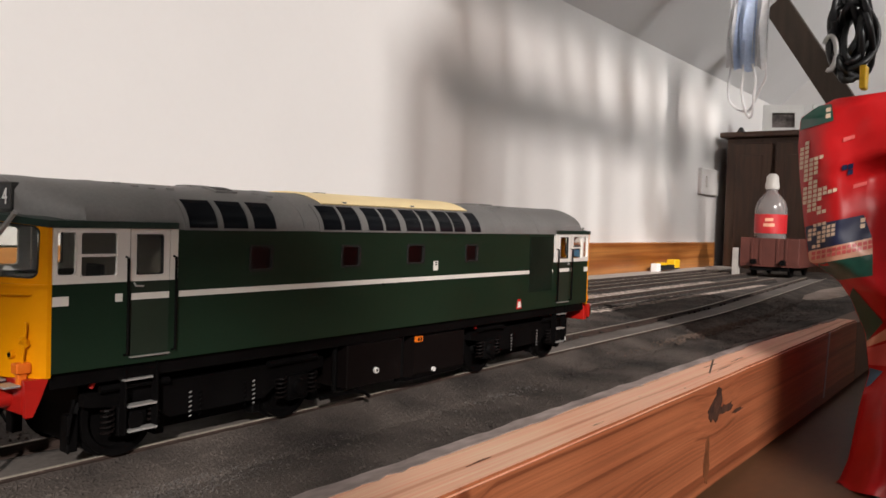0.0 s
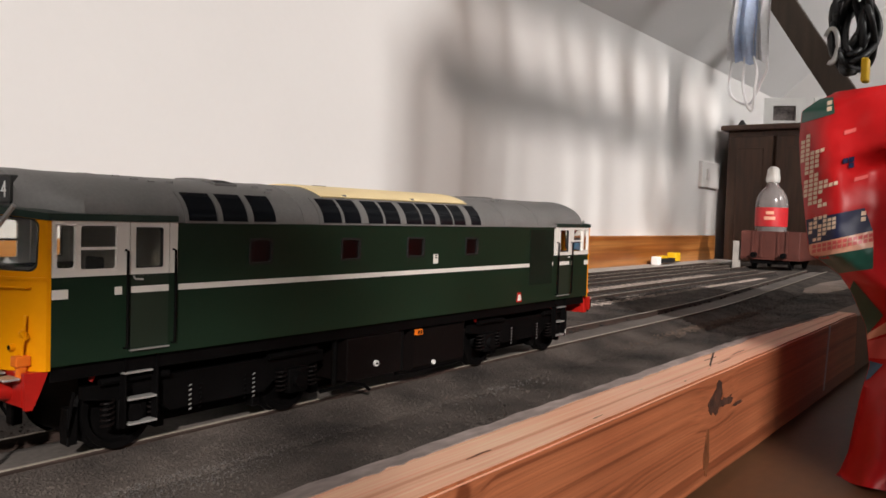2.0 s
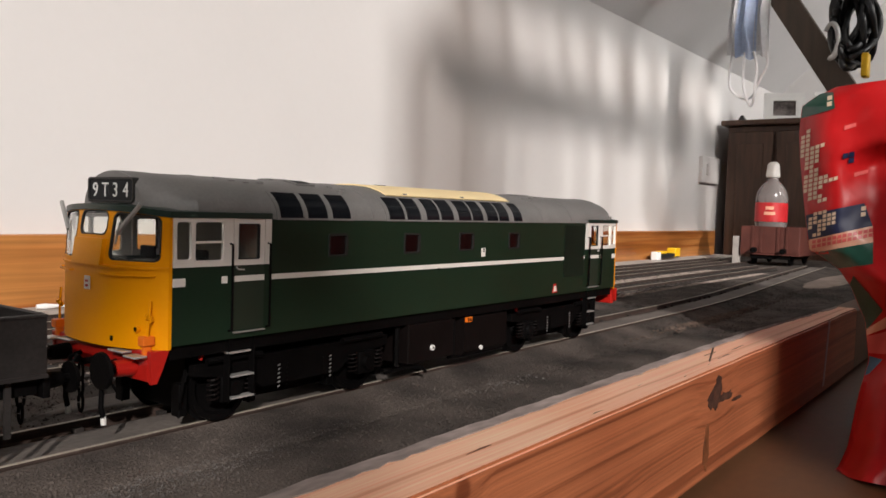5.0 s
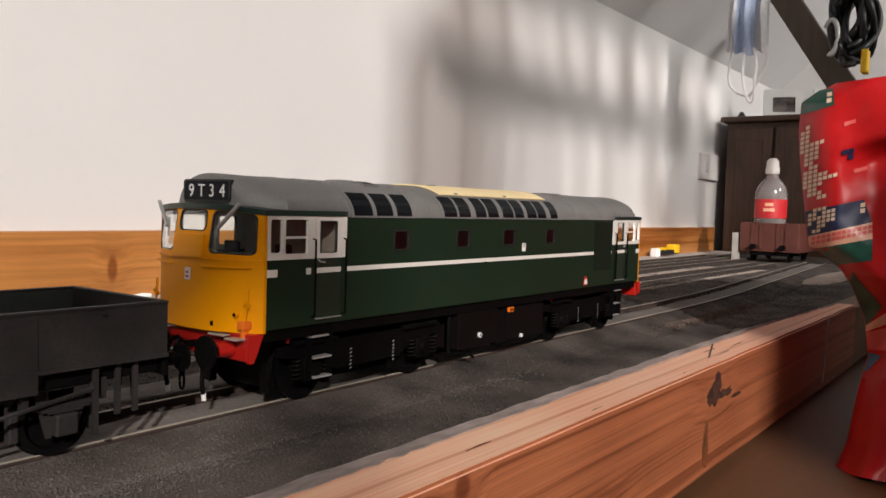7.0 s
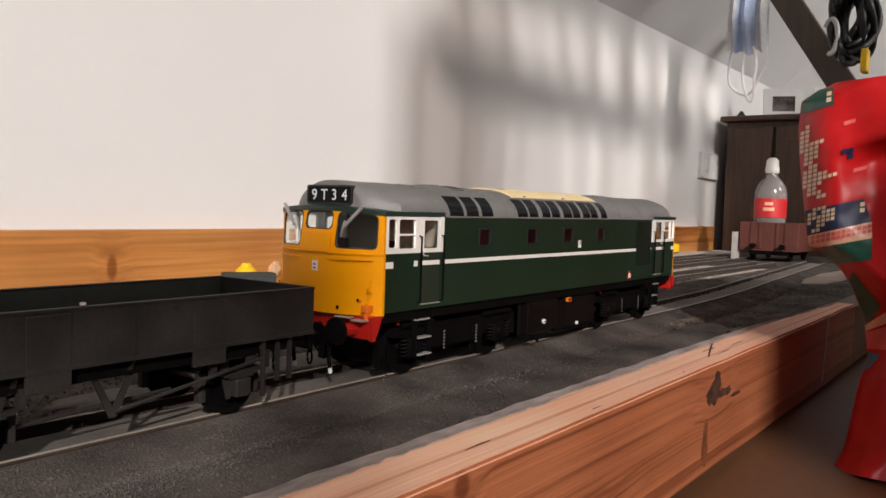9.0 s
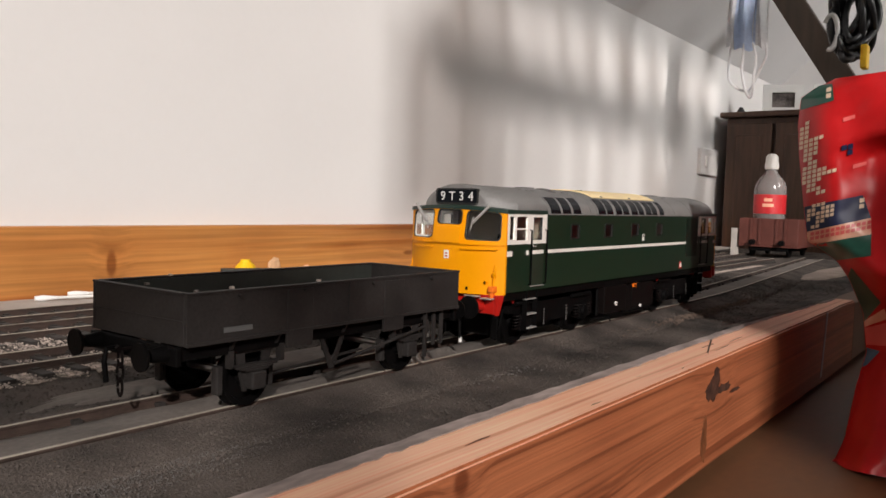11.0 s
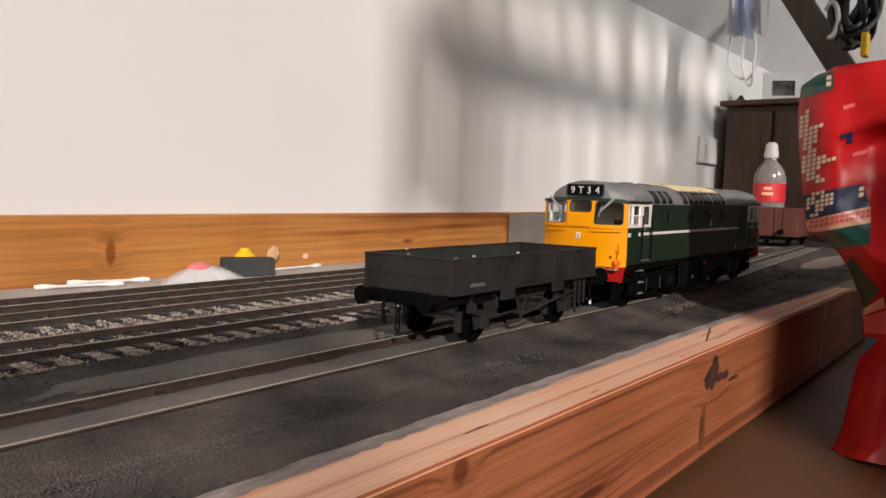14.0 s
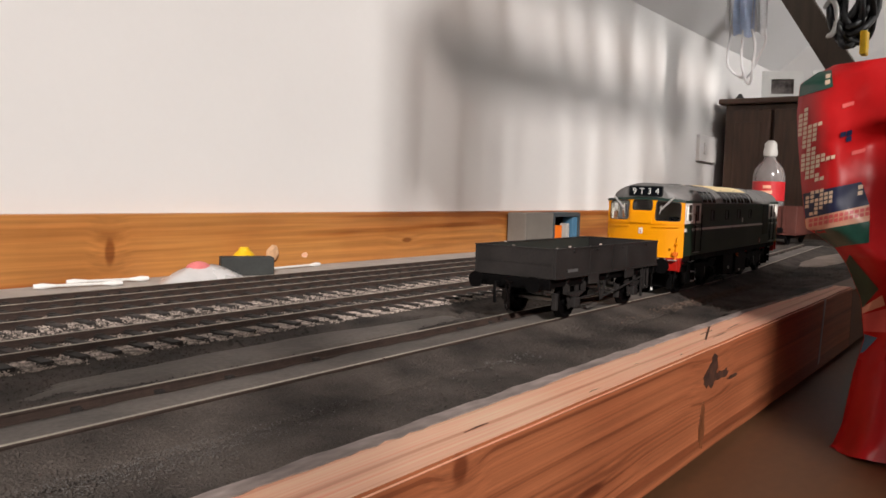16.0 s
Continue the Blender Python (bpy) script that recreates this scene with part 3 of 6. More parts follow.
def stones(name, label, count, place, size, material, seed, flat=0.7):
    r = random.Random(seed)
    verts, faces = [], []
    for _ in range(count):
        x, y, z = place(r)
        s = size * r.uniform(0.5, 1.5)
        b = len(verts)
        for v in ((1, 0, 0), (0, 1, 0), (-1, 0, 0), (0, -1, 0), (0, 0, 1), (0, 0, -1)):
            k = s * r.uniform(0.6, 1.2)
            a = r.uniform(-0.5, 0.5)
            verts.append((x + (v[0] * math.cos(a) - v[1] * math.sin(a)) * k, y + (v[0] * math.sin(a) + v[1] * math.cos(a)) * k, z + v[2] * k * flat))
        for f in ((0, 1, 4), (1, 2, 4), (2, 3, 4), (3, 0, 4), (1, 0, 5), (2, 1, 5), (3, 2, 5), (0, 3, 5)):
            faces.append(tuple(b + i for i in f))
    me = bpy.data.meshes.new(name)
    me.from_pydata(verts, [], faces)
    me.materials.append(material)
    return tagged(new(name, me), label, "ballast", kind="stuff")


def band(y0, y1, x0=0.05, x1=1.3, comb=0.0):
    def at(r):
        while True:
            x, y = r.uniform(x0, x1), r.uniform(y0, y1)
            d = ((x + 0.3 + 0.0083) % 0.0166) / 0.0166
            y += 0.004 * noise.noise((x * 70, y0 * 50, 6)) + r.gauss(0, 0.0012)
            on = abs(d - 0.5) < 0.19 + 0.06 * noise.noise((x * 140, y * 200, 3))
            if not on or r.random() > comb:
                if noise.noise((x * 30, y * 60, 1)) > -0.35 or r.random() < 0.3:
                    return x, y, 0.0004
    return at


stones("ballast", "pale pinkish ballast between dark sleepers", 23000, band(0.3425, 0.3660, comb=0.9), 0.00055, BALLAST, 1)
stones("ballast", "pale ballast between the rails of a siding", 6000, band(0.369, 0.394, comb=0.93), 0.00055, BALLAST, 2)
stones("ballast", "pale ballast between two sidings", 22000, band(0.3980, 0.4455, comb=0.86), 0.00055, BALLAST, 3)
stones("ballast", "scattered ballast between the rails near the wall", 3500, band(0.45, 0.545, x0=0.2, comb=0.8), 0.00055, BALLAST, 6)
stones("loose_stones", "loose pale grit beside the running track", 70, lambda r: (r.gauss(0.330, 0.022), r.gauss(0.207, 0.005), 0.0003), 0.0006, DUST, 7)
stones("loose_stones", "pale dust and grit on the cinders", 2600, lambda r: (r.gauss(0.135, 0.034), r.gauss(0.2085, 0.0085), 0.0004), 0.00023, DUST, 8)
stones("loose_stones", "brown grit beside the running track", 900, lambda r: (r.gauss(0.66, 0.07), r.gauss(0.2145, 0.004), 0.0014), 0.0008, mat("brown_grit", (0.12, 0.085, 0.065), 0.9, vary=0.4, scale=200), 9)
stones("loose_stones", "small dark cinders over the ground", 16000, lambda r: (0.05 + 1.05 * r.random() ** 1.5, r.uniform(0.172, 0.345), 0.0), 0.00055, GROUND, 10)
def on_fill(r):
    y = r.uniform(0.206, 0.2352)
    x = 0.05 + 1.0 * r.random() ** 1.5
    return x, y + bend(x), 0.0044 * max(0.0, (y - 0.208) / 0.0275) ** 1.5 + 0.0003


stones("loose_stones", "dark cinders heaped along the near rail", 8000, on_fill, 0.0005, GROUND, 21)
stones("loose_stones", "pale grit along the far rail", 500, lambda r: (r.uniform(0.15, 0.7), r.gauss(0.274, 0.0016), 0.0006), 0.0006, DUST, 12)


def patch_ground(name, cx, cy, rx, ry, material, label, seed, h=0.0014):
    bm = fresh()
    n, m = 72, 9
    c = bm.verts.new((cx, cy, h))
    prev = None
    for q in range(1, m + 1):
        f = q / m
        rg = []
        for k in range(n):
            a = k * math.tau / n
            rr = 1 + 0.22 * noise.noise((math.cos(a) * 2.2, math.sin(a) * 2.2, seed)) + 0.08 * noise.noise((math.cos(a) * 8, math.sin(a) * 8, seed))
            x, y = cx + rx * f * rr * math.cos(a), cy + ry * f * rr * math.sin(a)
            z = h * (1 - f ** 4) + 0.0004 * noise.noise((x * 90, y * 90, 1)) * (1 - f) - (0.002 if q == m else 0)
            rg.append(bm.verts.new((x, y, z)))
        for k in range(n):
            if prev:
                bm.faces.new((prev[k], prev[(k + 1) % n], rg[(k + 1) % n], rg[k]))
            else:
                bm.faces.new((c, rg[k], rg[(k + 1) % n]))
        prev = rg
    return tagged(part(name, bm, material, smooth=60), label, "ground patch", kind="stuff")


patch_ground("plaster_patch", 0.285, 0.306, 0.15, 0.0165, GREYPATCH, "worn grey plaster patch beside the running track", 3)
def infill(name, x0, x1, y0, y1, h, material, label, seed):
    """A long low fill beside or between the rails, worn away here and there."""
    bm = fresh()
    n, m = 200, 8
    g = []
    for i in range(n + 1):
        x = x0 + (x1 - x0) * i / n
        g.append([])
        for j in range(m + 1):
            v = j / m
            e = min(v, 1 - v) * 2
            z = h * min(1.0, e * 5) + 0.0005 * noise.noise((x * 45, v * 3, seed)) + 0.0004 * noise.noise((x * 150, v * 9, seed)) - (0.003 if j in (0, m) else 0)
            lo = y0 + (0.007 * noise.noise((x * 9, 0, seed)) + 0.003 * noise.noise((x * 40, 0, seed)) if seed == 1 else 0)
            hi = y1 + (0.006 * noise.noise((x * 9, 4, seed)) + 0.003 * noise.noise((x * 40, 4, seed)) if seed == 3 else 0)
            if seed == 1:
                z = h * v ** 1.5 + 0.0005 * noise.noise((x * 45, v * 3, seed)) - (0.0025 if j == 0 else 0)
            if seed == 3:
                z = h * (1 - v) ** 0.8 + 0.0005 * noise.noise((x * 45, v * 3, seed)) - (0.0025 if j == m else 0)
            g[-1].append(bm.verts.new((x, lo + (hi - lo) * v + bend(x), z)))
    for i in range(n):
        for j in range(m):
            bm.faces.new((g[i][j], g[i + 1][j], g[i + 1][j + 1], g[i][j + 1]))
    return tagged(part(name, bm, material, smooth=60), label, "ground fill", kind="stuff")


infill("cinder_fill", -0.6, 1.52, 0.2080, 0.2355, 0.0046, GROUND, "dark cinders heaped against the near rail", 1)
infill("cinder_fill", -0.6, 1.52, 0.2382, 0.2672, 0.0030, GREYPATCH, "grey infill between the rails of the running track", 2)
infill("cinder_fill", -0.6, 1.52, 0.2690, 0.2840, 0.0026, GROUND, "dark cinders heaped against the far rail", 3)
patch_ground("plaster_patch", 1.27, 0.236, 0.2, 0.026, mat("pale_bare_plaster", (0.33, 0.26, 0.22), 0.85, vary=0.3, scale=30, bump=0.3), "pale bare patch on the layout's ground", 7, 0.0016)

# ---- the locomotive; its own space: x from the trailing cab's corner, y = 0 on the track's centre, z from the ground ----
LEN, HW = 0.3325, 0.031
LB, WAIST, EAVE, CROWN = 0.0372, 0.0625, 0.0778, 0.0934


def nose_x(y, z):
    """The bowed cab front; it leans back a little above the waist."""
    a = min(1.0, abs(y) / HW)
    return -0.0096 * (1 - a ** 2.5) + max(0.0, z - WAIST) * 0.16 * (1 - a ** 4)


def roof_pt(x, a, off=0.0):
    """A point of the roof at the angle a (0 at the near eave, 180 at the far one)."""
    c, s = math.cos(radians(a)), math.sin(radians(a))
    return (x, -(HW + off) * math.copysign(abs(c) ** 0.86, c), EAVE + (CROWN - EAVE + off) * abs(s) ** 0.95)


def roof_strip(bm, x0, x1, a0, a1, off0, off1, n=8, slant=0.0):
    """A curved plate on the roof with some thickness."""
    g = [[[bm.verts.new(roof_pt(x + slant * (1 - k / n), a0 + (a1 - a0) * k / n, o)) for k in range(n + 1)] for x in (x0, x1)] for o in (off0, off1)]
    for q in g:
        for k in range(n):
            bm.faces.new((q[0][k], q[0][k + 1], q[1][k + 1], q[1][k]))
    for i in (0, 1):
        for k in range(n):
            bm.faces.new((g[0][i][k], g[0][i][k + 1], g[1][i][k + 1], g[1][i][k]))
    for k in (0, n):
        bm.faces.new((g[0][0][k], g[0][1][k], g[1][1][k], g[1][0][k]))
    return bm


def loco_wheelset(parent, name, x, zc, r, wheel_mat, gauge=0.032):
    ob = thing(name, "", "", at=(x, 0, zc))
    ob.parent = parent
    for s in (-1, 1):
        bm = fresh()
        prof = [(r * 0.2, 0), (r * 0.2, 0.0042), (r * 0.3, 0.0042), (r * 0.36, 0.002), (r * 0.78, 0.002), (r * 0.84, 0.004), (r, 0.004), (r * 1.0, 0.0012), (r * 1.08, 0.0008), (r * 1.08, 0)]
        seg = 36
        y0 = s * (gauge / 2 - 0.0008)
        rings = [[bm.verts.new((q * math.cos(k * math.tau / seg), y0 + s * d, q * math.sin(k * math.tau / seg))) for k in range(seg)] for q, d in prof]
        for a, b in zip(rings, rings[1:]):
            for k in range(seg):
                bm.faces.new((a[k], a[(k + 1) % seg], b[(k + 1) % seg], b[k]))
        bm.faces.new(rings[0])
        wh = part("wheel", bm, wheel_mat, ob, smooth=35)
    part("axle", rod(fresh(), (0, -gauge / 2, 0), (0, gauge / 2, 0), 0.0016), STEEL, ob)
    return ob


def cab_end(loco, at_front):
    """Cab front, its windows and fittings; the far cab is the same turned round."""
    def T(p):
        return p if at_front else (LEN - p[0], -p[1], p[2])

    def front(u, v, d):
        q = min(1.0, max(0.0, (v - WAIST) / 0.0175))
        return T((nose_x(u, v) + d, u, v + 0.0017 * q * max(0.0, 1 - (u / HW) ** 2)))
    holes = [(-0.0082, 0.0082, 0.0712, 0.0786), (-0.0288, -0.0105, 0.0641, 0.0785), (0.0105, 0.0288, 0.0641, 0.0785)]
    cab = thing("cab_front", "bowed yellow cab front with three windows", "")
    cab.parent = loco
    bm = holed(fresh(), -HW, HW, LB - 0.001, 0.0800, holes, front, 0.0, 0.0013, du=0.0019)
    part("front_panel", bm, YELLOW, cab, smooth=30)
    for u0, u1, v0, v1 in holes:
        r = 0.0023
        bm = fresh()
        ring(bm, round_rect(u0, u1, v0, v1, r), round_rect(u0 + 0.0004, u1 - 0.0004, v0 + 0.0004, v1 - 0.0004, r), front, -0.0001, 0.0010)
        part("window_seal", bm, RUBBER, cab, smooth=40)
        for cu, cv, su, sv in ((u0, v0, 1, 1), (u1, v0, -1, 1), (u0, v1, 1, -1), (u1, v1, -1, -1)):
            k = 0.0021
            arc = [(cu + su * k * (1 - math.sin(a)), cv + sv * k * (1 - math.cos(a))) for a in np.linspace(0, math.pi / 2, 6)]
            bm = fresh()
            prism(bm, [(cu, cv), *arc], front, 0.0, 0.0010)
            part("corner_fillet", bm, YELLOW, cab)
        p = part("pane", holed(fresh(), u0, u1, v0, v1, [], front, 0.0003, 0.0006, du=0.0025), CLEAR, cab, smooth=40)
        p.visible_shadow = False
    # raised centre panel under the middle window, waist rail
    bm = fresh()
    holed(bm, -0.0086, 0.0086, WAIST, 0.0703, [], front, -0.0014, 0.0, du=0.002)
    part("gangway_panel", bm, YELLOW, cab, smooth=30)
    part("waist_rail", holed(fresh(), -HW - 0.0002, HW + 0.0002, WAIST - 0.0007, WAIST + 0.0001, [], front, -0.0007, 0.0002, du=0.002), YELLOW, cab, smooth=30)
    for s in (-1, 1):
        pts = [front(s * u, 0.0597, -0.0016) for u in (0.0095, 0.014, 0.02, 0.0275)]
        part("handrail", tube(fresh(), [front(s * 0.0095, 0.0597, 0), *pts, front(s * 0.0275, 0.0597, 0)], 0.00028, 6), YELLOW, cab)
        # wiper: a fat silver arm from above the window, blade on the glass
        bm = fresh()
        rod(bm, front(s * 0.0240, 0.0818, -0.0032), front(s * 0.0150, 0.0725, -0.0016), 0.0008, 6)
        part("wiper_arm", bm, ALU, cab)
        bm = fresh()
        rod(bm, front(s * 0.0150, 0.0755, -0.0012), front(s * 0.0140, 0.0690, -0.0010), 0.0004, 6)
        part("wiper_blade", bm, ALU, cab)
    # nose fittings
    if True:
        bm = fresh()
        holed(bm, -0.0017, 0.0015, 0.0540, 0.0584, [], front, -0.0003, 0.0)
        part("nose_plate", bm, WHITE, cab, "small white plate on the nose")
        bm = fresh()
        for w0, w1 in ((0.0548, 0.0556), (0.0564, 0.0571)):
            holed(bm, -0.0008, 0.0006, w0, w1, [], front, -0.0005, -0.0003)
        part("printed_bar", bm, RED, cab)
        bm = fresh()
        rod(bm, front(-0.0227, 0.0427, -0.0010), front(-0.0227, 0.0427, 0.0004), 0.0011, 16)
        part("socket_rim", bm, YELLOW, cab)
        part("socket", rod(fresh(), front(-0.0227, 0.0427, -0.0012), front(-0.0227, 0.0427, -0.0009), 0.0007, 14), BLACK, cab)
        part("lamp_iron", box(fresh(), *([-0.0089, -0.0084] if at_front else [LEN + 0.0084, LEN + 0.0089]), -0.0136 if at_front else 0.0125, -0.0125 if at_front else 0.0136, 0.0382, 0.0398), BLACK, cab)
        # orange-topped pipes at both corners of the nose
        for s in (-1, 1):
            bm = fresh()
            tube(bm, [front(s * 0.0274, 0.0520, -0.0014), front(s * 0.0274, 0.047, -0.0018), front(s * 0.0270, 0.042, -0.0018), front(s * 0.0270, 0.036, -0.0018)], 0.00045, 8)
            rod(bm, front(s * 0.0274, 0.0455, -0.0010), front(s * 0.0274, 0.0478, -0.0026), 0.0009, 8)
            rod(bm, front(s * 0.0282, 0.0466, -0.0018), front(s * 0.0262, 0.0466, -0.0018), 0.0007, 8)
            part("nose_pipe", bm, YELLOW, cab)
            bm = fresh()
            x0 = nose_x(0.0268, 0.039)
            for a in ((x0 - 0.004, x0 + 0.0002, 0.0284, 0.0250, 0.0378, 0.0408), (x0 - 0.0032, x0 - 0.0006, 0.0277, 0.0259, 0.0335, 0.0382)):
                p0, p1 = T((a[0], s * a[2], a[4])), T((a[1], s * a[3], a[5]))
                box(bm, *sorted((p0[0], p1[0])), *sorted((p0[1], p1[1])), p0[2], p1[2], 0.0004)
            part("jumper_box", bm, ORANGE, cab)
    # headcode box with its characters
    hx = -0.0014
    bm = fresh()
    prism(bm, round_rect(-0.0133, 0.0133, 0.0834, 0.0908, 0.0012), lambda u, v, d: T((hx + d, u, v)), -0.0003, 0.002)
    part("headcode_panel", bm, PANE, cab, "black glazed headcode panel")
    bm = fresh()
    ring(bm, round_rect(-0.0138, 0.0138, 0.0829, 0.0913, 0.0014), round_rect(-0.0131, 0.0131, 0.0836, 0.0906, 0.0011), lambda u, v, d: T((hx + d, u, v)), -0.0006, 0.004)
    part("headcode_surround", bm, RUBBER, cab)
    if at_front:
        for ch, yc in (("9", 0.0092), ("T", 0.0031), ("3", -0.0030), ("4", -0.0092)):
            c = bpy.data.curves.new("headcode_character", "FONT")
            c.body, c.size, c.align_x, c.extrude = ch, 0.0068, "CENTER", 0.00008
            o = bpy.data.objects.new("tmp", c)
            me = bpy.data.meshes.new_from_object(o)
            me.name = "headcode_character"
            bpy.data.objects.remove(o)
            me.materials.append(LETTER)
            h = new("headcode_character", me)
            h.parent = cab
            h.matrix_basis = Matrix.Translation((hx - 0.00042, yc, 0.0848)) @ Matrix(((0, 0, -1, 0), (-1, 0, 0, 0), (0, 1, 0, 0), (0, 0, 0, 1)))
            h["label"] = "white character " + ch
    # green cornice above the windows, round the front and along the cab's sides
    bm = fresh()
    pts = [(nose_x(u, 0.08) - 0.0007, u) for u in np.linspace(-HW, HW, 17)]
    pts = [(0.0418, -HW - 0.0007)] + [(0.0, -HW - 0.0007)] + pts[1:-1] + [(0.0, HW + 0.0007), (0.0418, HW + 0.0007)]
    inn = [(max(0.004, x + 0.006), y * 0.86) for x, y in pts]
    v = [[bm.verts.new(T((x, y, z + (0.0017 * max(0.0, 1 - (y / HW) ** 2) if x < 0.0045 else 0)))) for x, y in q] for q, z in ((pts, 0.0786), (pts, 0.0806), (inn, 0.0810), (inn, 0.0786))]
    for a, b in zip(v, v[1:] + v[:1]):
        for k in range(len(pts) - 1):
            bm.faces.new((a[k], a[k + 1], b[k + 1], b[k]))
    part("cornice", bm, DKGREEN, cab, "dark green cornice above the cab windows", smooth=30)
    # floor, back wall, desk and seat that show through the glass
    bm = fresh()
    x0, x1 = sorted((T((0.0405, 0, 0))[0], T((0.0415, 0, 0))[0]))
    box(bm, x0, x1, -0.0290, 0.0290, LB, 0.0835)
    part("bulkhead", bm, INSIDE, cab)
    for s in (-1, 1):
        bm = fresh()
        x0, x1 = sorted((T((0.002, 0, 0))[0], T((0.009, 0, 0))[0]))
        y0, y1 = sorted((s * 0.006, s * 0.026))
        box(bm, x0, x1, y0, y1, 0.05, 0.0640, 0.001)
        part("control_desk", bm, GREYBOX, cab)
        bm = fresh()
        x0, x1 = sorted((T((0.016, 0, 0))[0], T((0.023, 0, 0))[0]))
        y0, y1 = sorted((s * 0.011, s * 0.02))
        box(bm, x0, x1, y0, y1, 0.045, 0.060, 0.001)
        box(bm, *sorted((T((0.022, 0, 0))[0], T((0.0238, 0, 0))[0])), y0, y1, 0.058, 0.0672, 0.0008)
        part("seat", bm, BLACK, cab)
    # buffer beam, buffers, coupling
    bm = fresh()
    x0, x1 = sorted((T((-0.0052, 0, 0))[0], T((-0.0012, 0, 0))[0]))
    box(bm, x0, x1, -0.0285, 0.0285, 0.0262, 0.0362, 0.0005)
    part("buffer_beam", bm, RED, cab)
    for s in (-1, 1):
        bm = fresh()
        prism(bm, [(-0.0056, 0.0362), (0.0012, 0.0362), (-0.0012, 0.0300), (-0.0032, 0.0258), (-0.0052, 0.0258)] if at_front else [(-0.0056, 0.0362), (-0.0020, 0.0362), (-0.0030, 0.0300), (-0.0040, 0.0280), (-0.0052, 0.0280)], lambda u, v, d: T((u, d, v)), s * 0.0288, s * 0.0303)
        part("beam_bracket", bm, RED, cab)
        bm = fresh()
        rod(bm, T((-0.005, s * 0.0199, 0.0303)), T((-0.0118, s * 0.0199, 0.0303)), 0.0030, 16, 0.0026)
        part("buffer_shank", bm, RED if s < 0 else BLACK, cab, smooth=40)
        bm = fresh()
        rod(bm, T((-0.0118, s * 0.0199, 0.0303)), T((-0.0155, s * 0.0199, 0.0303)), 0.0017, 14)
        rod(bm, T((-0.0155, s * 0.0199, 0.0303)), T((-0.0166, s * 0.0199, 0.0303)), 0.0060, 24, 0.0058)
        part("buffer_head", bm, BLACK, cab, smooth=40)
        part("beam_step", box(fresh(), *sorted((T((-0.0105, 0, 0))[0], T((-0.0058, 0, 0))[0])), *sorted((s * 0.0225, s * 0.0290)), 0.0343, 0.0350, 0.0003), ALU, cab)
        part("beam_step", box(fresh(), *sorted((T((-0.0095, 0, 0))[0], T((-0.0058, 0, 0))[0])), *sorted((s * 0.012, s * 0.0205)), 0.0349, 0.0356, 0.0003), ALU, cab)
        # hanging brake pipes with pale ends
        y = s * 0.011
        part("brake_pipe", tube(fresh(), [T((-0.0055, y, 0.031)), T((-0.009, y, 0.030)), T((-0.0105, y, 0.025)), T((-0.0108, y, 0.0165)), T((-0.0100, y, 0.0128))], 0.0009, 8), BLACK, cab, smooth=50)
        part("pipe_end", rod(fresh(), T((-0.0100, y, 0.0132)), T((-0.0098, y, 0.0105)), 0.0009, 10), PLASTICW, cab)
    bm = fresh()
    tube(bm, [T((-0.0052, 0, 0.0300)), T((-0.011, 0, 0.0300)), T((-0.0128, 0, 0.0318)), T((-0.0135, 0, 0.030))], 0.0012, 8)
    for k in range(3):
        z = 0.0268 - 0.0052 * k
        tube(bm, [T((-0.0115, 0.0014 * math.cos(a), z + 0.0032 * math.sin(a))) for a in np.linspace(0, math.tau * 0.98, 12)], 0.0005, 6)
    part("screw_coupling", bm, BLACK, cab)
    return cab


